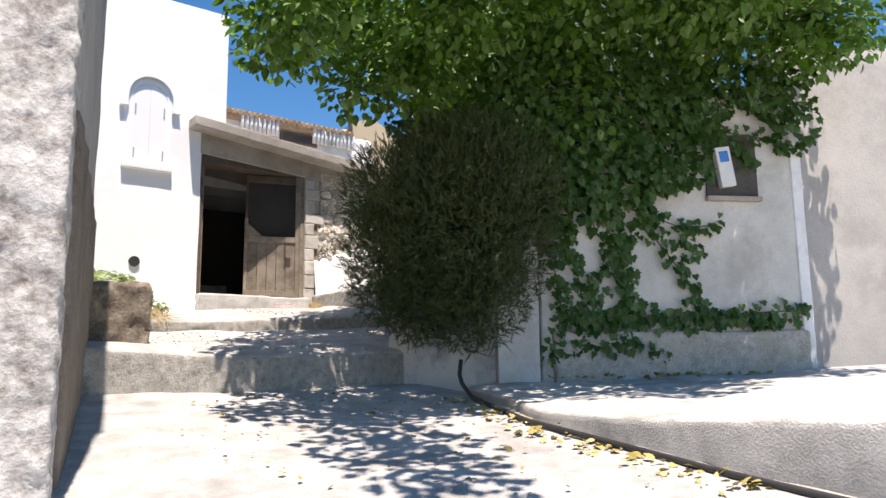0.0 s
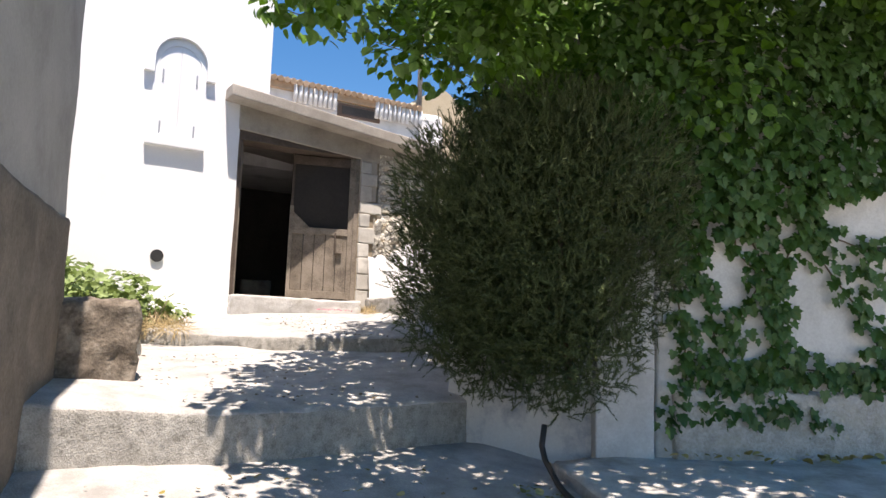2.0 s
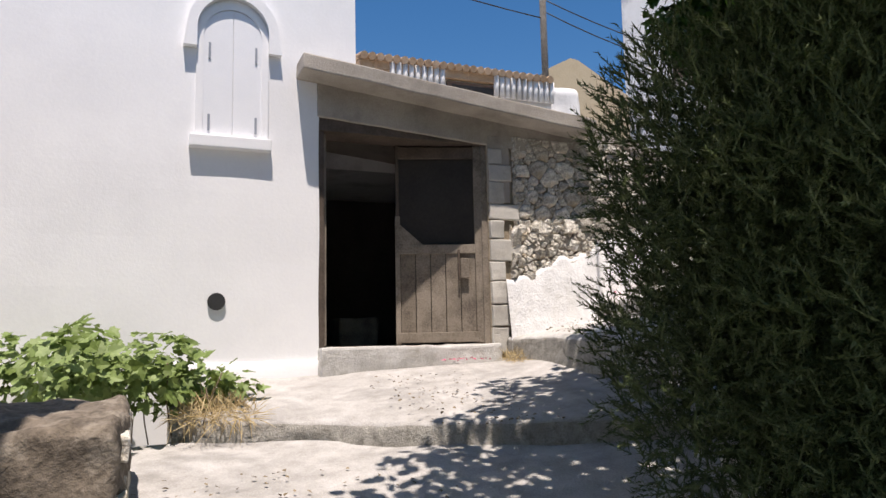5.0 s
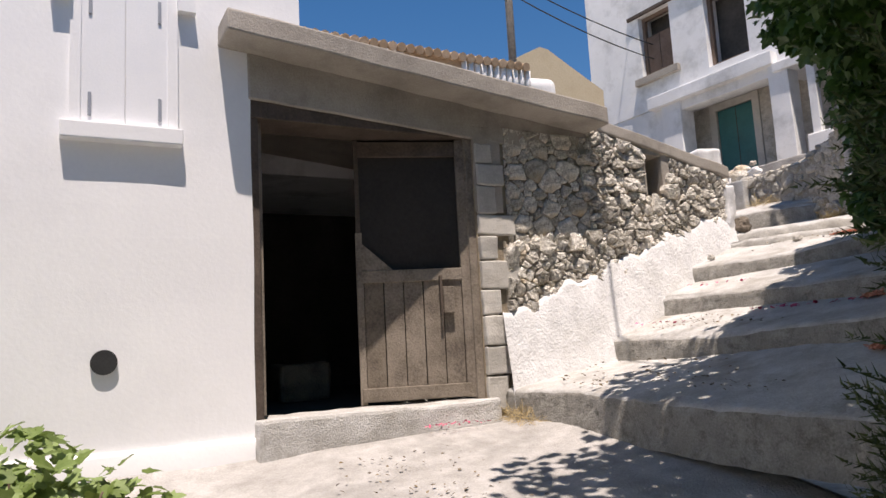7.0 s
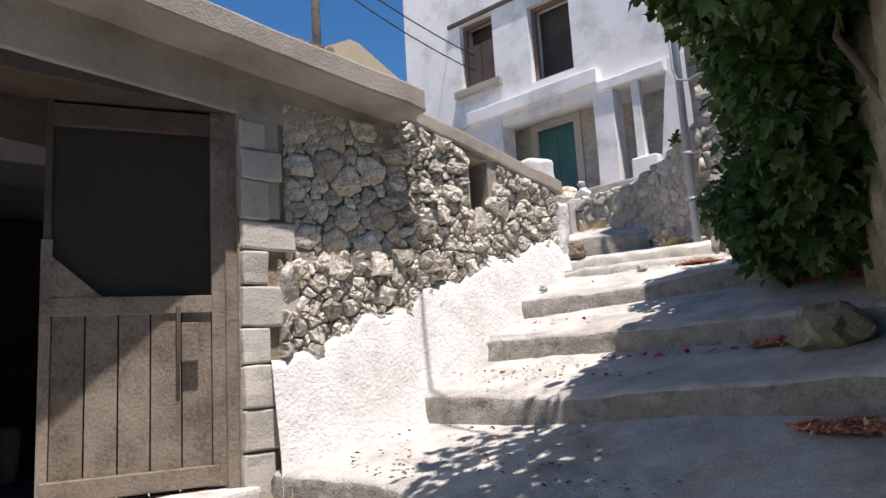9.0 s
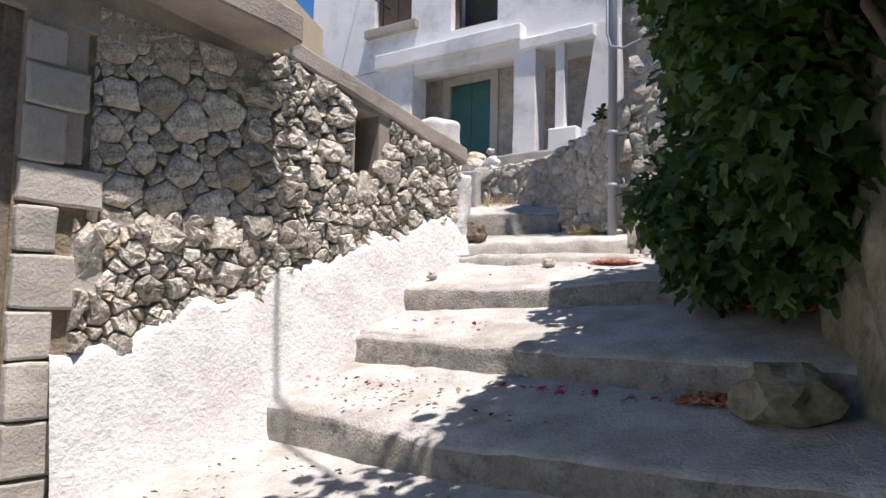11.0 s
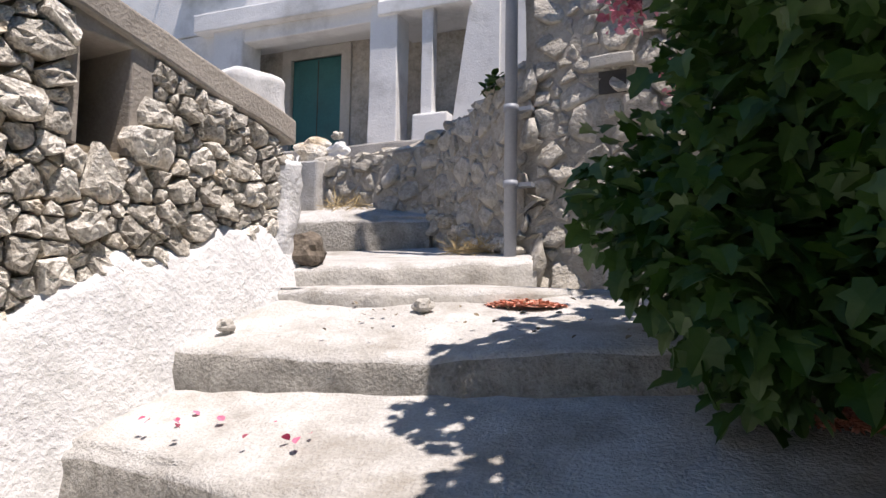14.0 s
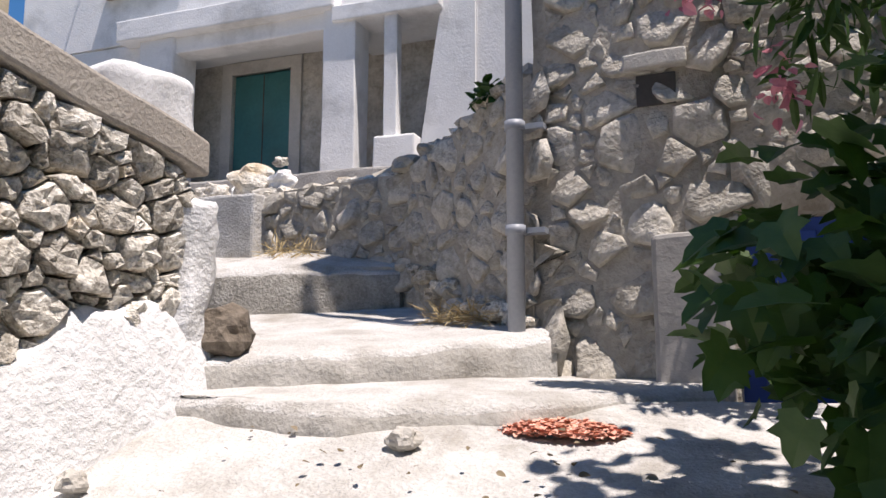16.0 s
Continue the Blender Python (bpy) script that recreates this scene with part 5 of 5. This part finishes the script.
for k in range(8):
    bm = bmesh.new()
    a = Vector((0.5 + 0.12 * k, -2.4 + 0.18 * k, -0.75))
    b_ = a + Vector((rng.uniform(-.2, .4), rng.uniform(-.2, .2), rng.uniform(0.4, 0.75)))
    tube(bm, [a.lerp(b_, i / 4) + noise.noise_vector(a.lerp(b_, i / 4) * 3) * 0.05 for i in range(5)], 0.006, 5)
    part("stem", bm, M_TWIG, plant)

# oleander beside the stone house
ole = thing("oleander", "pink flowering oleander branches hanging over", "shrub")
rng = random.Random(21)
OB = [(2.1, 5.85, 2.8, 0.28, 0.18, 0.5), (2.2, 5.85, 3.35, 0.4, 0.25, 0.4), (1.9, 5.9, 3.1, 0.2, 0.12, 0.3)]
leaves_mesh("foliage", leaf_spots(rng, OB, 900, 0.12, 0.3, 0.6), [(0, 0), (0.10, 0.3), (0.09, 0.7), (0, 1.0), (-0.09, 0.7), (-0.10, 0.3)], M_LEAF, ole)
leaves_mesh("blossom", leaf_spots(rng, [(1.72, 5.85, 2.85, 0.14, 0.08, 0.2), (1.95, 5.82, 2.42, 0.09, 0.08, 0.16), (1.85, 5.82, 3.15, 0.25, 0.1, 0.22)], 480, 0.05, 0.2, 0.6), OVAL, M_PINK, ole)

# ---- loose things ----


def rock(name, label, c, r, mat, seed, squash=0.8):
    bm = bmesh.new()
    bmesh.ops.create_icosphere(bm, subdivisions=3, radius=1)
    for v in bm.verts:
        v.co *= 1 + 0.42 * noise.noise(v.co * 1.5 + Vector((seed, 0, 0))) + 0.16 * noise.noise(v.co * 4 + Vector((0, seed, 0)))
        v.co = Vector((v.co.x * r[0], v.co.y * r[1], v.co.z * r[2])) + Vector(c)
    ob = mesh_ob(name, bm, mat)
    return tagged(ob, label, "rock")


rock("boulder", "grey lichen-covered stone on the stair edge", (0.08, 5.52, 1.655), (0.115, 0.105, 0.10), M_LOWSTONE, 3)
rock("boulder", "large shaded rock at the wall foot", (2.94, 3.62, 0.73), (0.19, 0.16, 0.125), M_MOSS, 8)
rock("stone_chip", "small pale stone beside the petals", (0.98, 5.22, 1.37), (0.045, 0.038, 0.032), M_QUOIN, 5)
rock("stone_chip", "small loose stone on the step", (0.24, 4.80, 1.27), (0.04, 0.035, 0.03), M_QUOIN, 6)
blk = mesh_ob("stone_block", rough_box(-0.40, -0.02, 5.10, 5.46, 2.30, 2.585, 0.08, 0.05, 4.5, 0.05, 14), M_WHITE_OLD, smooth=True)
tagged(blk, "pale squared stone block on the wall capping", "stone")
for i, (x, y, z, r) in enumerate(((-1.0, 7.25, 2.66, 0.10), (-1.28, 7.3, 2.66, 0.13), (-1.5, 7.55, 2.76, 0.17), (-1.75, 7.9, 2.74, 0.2), (-0.98, 7.2, 2.78, 0.05), (-2.0, 7.7, 2.74, 0.13))):
    rock("rubble_stone", "loose pale stone heaped before the porch", (x, y, z), (r, r * 0.9, r * 0.7), M_STONE if i % 3 else M_WHITE_OLD, 20 + i)


def scatter(name, label, n, area, mat, shape, size, seed, flat=0.35, category="litter"):
    """Fallen leaves or petals. area(rng) gives a place on a surface."""
    rng = random.Random(seed)
    spots = []
    for _ in range(n):
        p = Vector(area(rng))
        spots.append((p, Vector((rng.uniform(-flat, flat), rng.uniform(-flat, flat), 1)), rand_dir(rng), size * rng.uniform(0.5, 1.3)))
    ob = leaves_mesh(name, spots, shape, mat)
    return tagged(ob, label, category, kind="stuff")


def mound(cx, cy, cz, rx, ry, h):
    def f(rng):
        a, r = rng.random() * math.tau, math.sqrt(rng.random())
        return (cx + rx * r * math.cos(a), cy + ry * r * math.sin(a), cz + h * (1 - r * r) * rng.uniform(0.3, 1))
    return f


scatter("petal_heap", "heap of dried red oleander petals", 5200, mound(1.31, 5.56, 1.375, 0.21, 0.15, 0.03), M_DRYPETAL, OVAL, 0.019, 1, 0.5)
scatter("petal_heap", "heap of dried red petals in the corner", 1400, mound(1.85, 6.0, 1.38, 0.16, 0.12, 0.03), M_DRYPETAL, OVAL, 0.019, 2, 0.5)
scatter("petal_heap", "dried petals drifted along the wall foot", 1300, mound(3.22, 2.97, 0.345, 0.24, 0.11, 0.035), M_DRYPETAL, OVAL, 0.03, 3, 1.0)
scatter("petal_heap", "dried petals drifted against the shaded wall", 1500, mound(2.62, 4.72, 1.06, 0.24, 0.10, 0.04), M_DRYPETAL, OVAL, 0.026, 41, 1.0)
scatter("petal_heap", "dried petals drifted behind the shaded rock", 1200, mound(2.75, 3.74, 0.68, 0.26, 0.07, 0.04), M_DRYPETAL, OVAL, 0.026, 42, 1.0)
scatter("fallen_petals", "scattered magenta petals on the step", 16, lambda r: (r.uniform(0.2, 1.1), r.uniform(4.2, 4.45), 0.955), M_PETAL, OVAL, 0.036, 4, 0.8)
scatter("fallen_petals", "scattered magenta petals on the step", 24, lambda r: (r.uniform(0.25, 0.8), r.uniform(3.6, 3.95), 0.60), M_PETAL, OVAL, 0.033, 5, 0.8)
scatter("fallen_petals", "magenta petals by the threshold", 60, mound(0.28, 1.6, -0.16, 0.12, 0.3, 0.02), M_PETAL, OVAL, 0.025, 6, 0.8)
scatter("fallen_petals", "magenta petals on the shaded step", 70, lambda r: (r.uniform(1.5, 2.8), r.uniform(3.72, 3.85), 0.66), M_PETAL, OVAL, 0.035, 7, 0.8)
scatter("fallen_leaves", "dry yellow leaves in the gutter", 160, lambda r: (lambda x, y: (x, y, lane_z(x, y) + 0.03))(*(lambda x: (x, 0.95 - 0.40 * (x - 6.2) * (0.5 if x > 8.2 else 1) - (0.4 if x > 8.2 else 0) - r.uniform(0.0, 0.35)))(r.uniform(6.4, 10.5))), M_DRYLEAF, OVAL, 0.07, 8, 0.7)
scatter("fallen_leaves", "dry yellow leaves on the lane", 45, lambda r: (lambda x, y: (x, y, lane_z(x, y) + 0.035))(r.uniform(5.6, 9.5), r.uniform(-2.4, 0.2)), M_DRYLEAF, OVAL, 0.06, 9, 0.7)
scatter("fallen_leaves", "dry leaves along the garden wall", 60, lambda r: tuple((VW @ Vector((r.uniform(0, 3), 0, r.uniform(0.08, 0.3)))).xy) + (-1.39,), M_DRYLEAF, OVAL, 0.08, 10, 0.7)
def terrace_z(x):
    return -1.085 + (5.2 - x) * 0.112


scatter("leaf_crumbs", "dry leaf crumbs on the lower step", 220, lambda r: (lambda x: (x, r.uniform(-1.9, 0.9), terrace_z(x) + 0.02))(r.uniform(2.6, 5.1)), M_CRUMB, OVAL, 0.035, 31, 0.6)
scatter("leaf_crumbs", "dry leaf crumbs on the lane", 140, lambda r: (lambda x, y: (x, y, lane_z(x, y) + 0.03))(r.uniform(5.6, 10.5), r.uniform(-2.4, 0.2)), M_CRUMB, OVAL, 0.035, 32, 0.6)
scatter("leaf_crumbs", "dry leaf crumbs before the stairs", 260, lambda r: (lambda x: (x, r.uniform(0.2, 2.0), -0.22 - 0.1 * x))(r.uniform(0.6, 3.0)), M_CRUMB, OVAL, 0.03, 33, 0.6)
scatter("leaf_crumbs", "dry leaf crumbs on the stair tread", 160, lambda r: (lambda y: (r.uniform(0.5, 2.8), y, 0.12 + (y - 2.3) * 0.22))(r.uniform(2.35, 3.1)), M_CRUMB, OVAL, 0.03, 34, 0.6)
scatter("leaf_crumbs", "dry leaf crumbs on the landing", 60, lambda r: (lambda y: (r.uniform(0.5, 2.4), y, 1.22 + (y - 4.6) * 0.27))(r.uniform(4.75, 5.3)), M_CRUMB, OVAL, 0.022, 35, 0.6)
scatter("leaf_crumbs", "dry leaf crumbs on the shaded tread", 140, lambda r: (lambda y: (r.uniform(0.6, 2.9), y, 0.52 + (y - 3.3) * 0.22))(r.uniform(3.4, 3.9)), M_CRUMB, OVAL, 0.025, 36, 0.6)
STRAW = [(0, 0), (0.02, 0.5), (0, 1), (-0.02, 0.5)]
scatter("dry_grass", "dry straw tuft below the downpipe", 420, mound(0.62, 6.50, 1.72, 0.20, 0.10, 0.03), M_STRAW, STRAW, 0.15, 11, 0.9, "grass")
scatter("dry_grass", "dry straw by the white house", 700, mound(1.25, -1.15, -0.52, 0.45, 0.35, 0.10), M_STRAW, STRAW, 0.20, 12, 2.5, "grass")
scatter("dry_grass", "dry weeds at the stair foot", 300, mound(0.30, 2.18, -0.18, 0.30, 0.06, 0.06), M_STRAW, STRAW, 0.14, 13, 2.5, "grass")
scatter("dry_grass", "dry straw on the upper step", 150, mound(-0.75, 7.0, 2.14, 0.2, 0.08, 0.05), M_STRAW, STRAW, 0.16, 14, 2.5, "grass")
scatter("wall_weed", "dark green weed rooted in the wall top", 90, mound(0.70, 6.62, 2.76, 0.09, 0.07, 0.12), M_LEAF, OVAL, 0.06, 16, 1.5, "plant")
scatter("terrace_weeds", "green weeds behind the wall capping", 260, mound(-0.9, 5.0, 2.35, 0.4, 0.5, 0.3), M_PALELEAF, OVAL, 0.10, 15, 1.5, "plant")

bm = bmesh.new()
hose = [(6.12, 1.05, -1.20), (6.14, 1.0, -1.42)] + [(x, y, lane_z(x, y) + 0.015) for x, y in ((6.6, 0.82), (7.3, 0.50), (8.2, 0.08), (9.1, -0.08), (10.2, -0.26), (11.2, -0.33), (12.5, -0.1))]
tube(bm, [along(hose, i / 40) + Vector((0, 0, 0.02)) for i in range(41)], 0.025, 8)
tagged(mesh_ob("water_hose", bm, M_RUBBER, smooth=True), "black plastic water hose along the kerb", "hose")
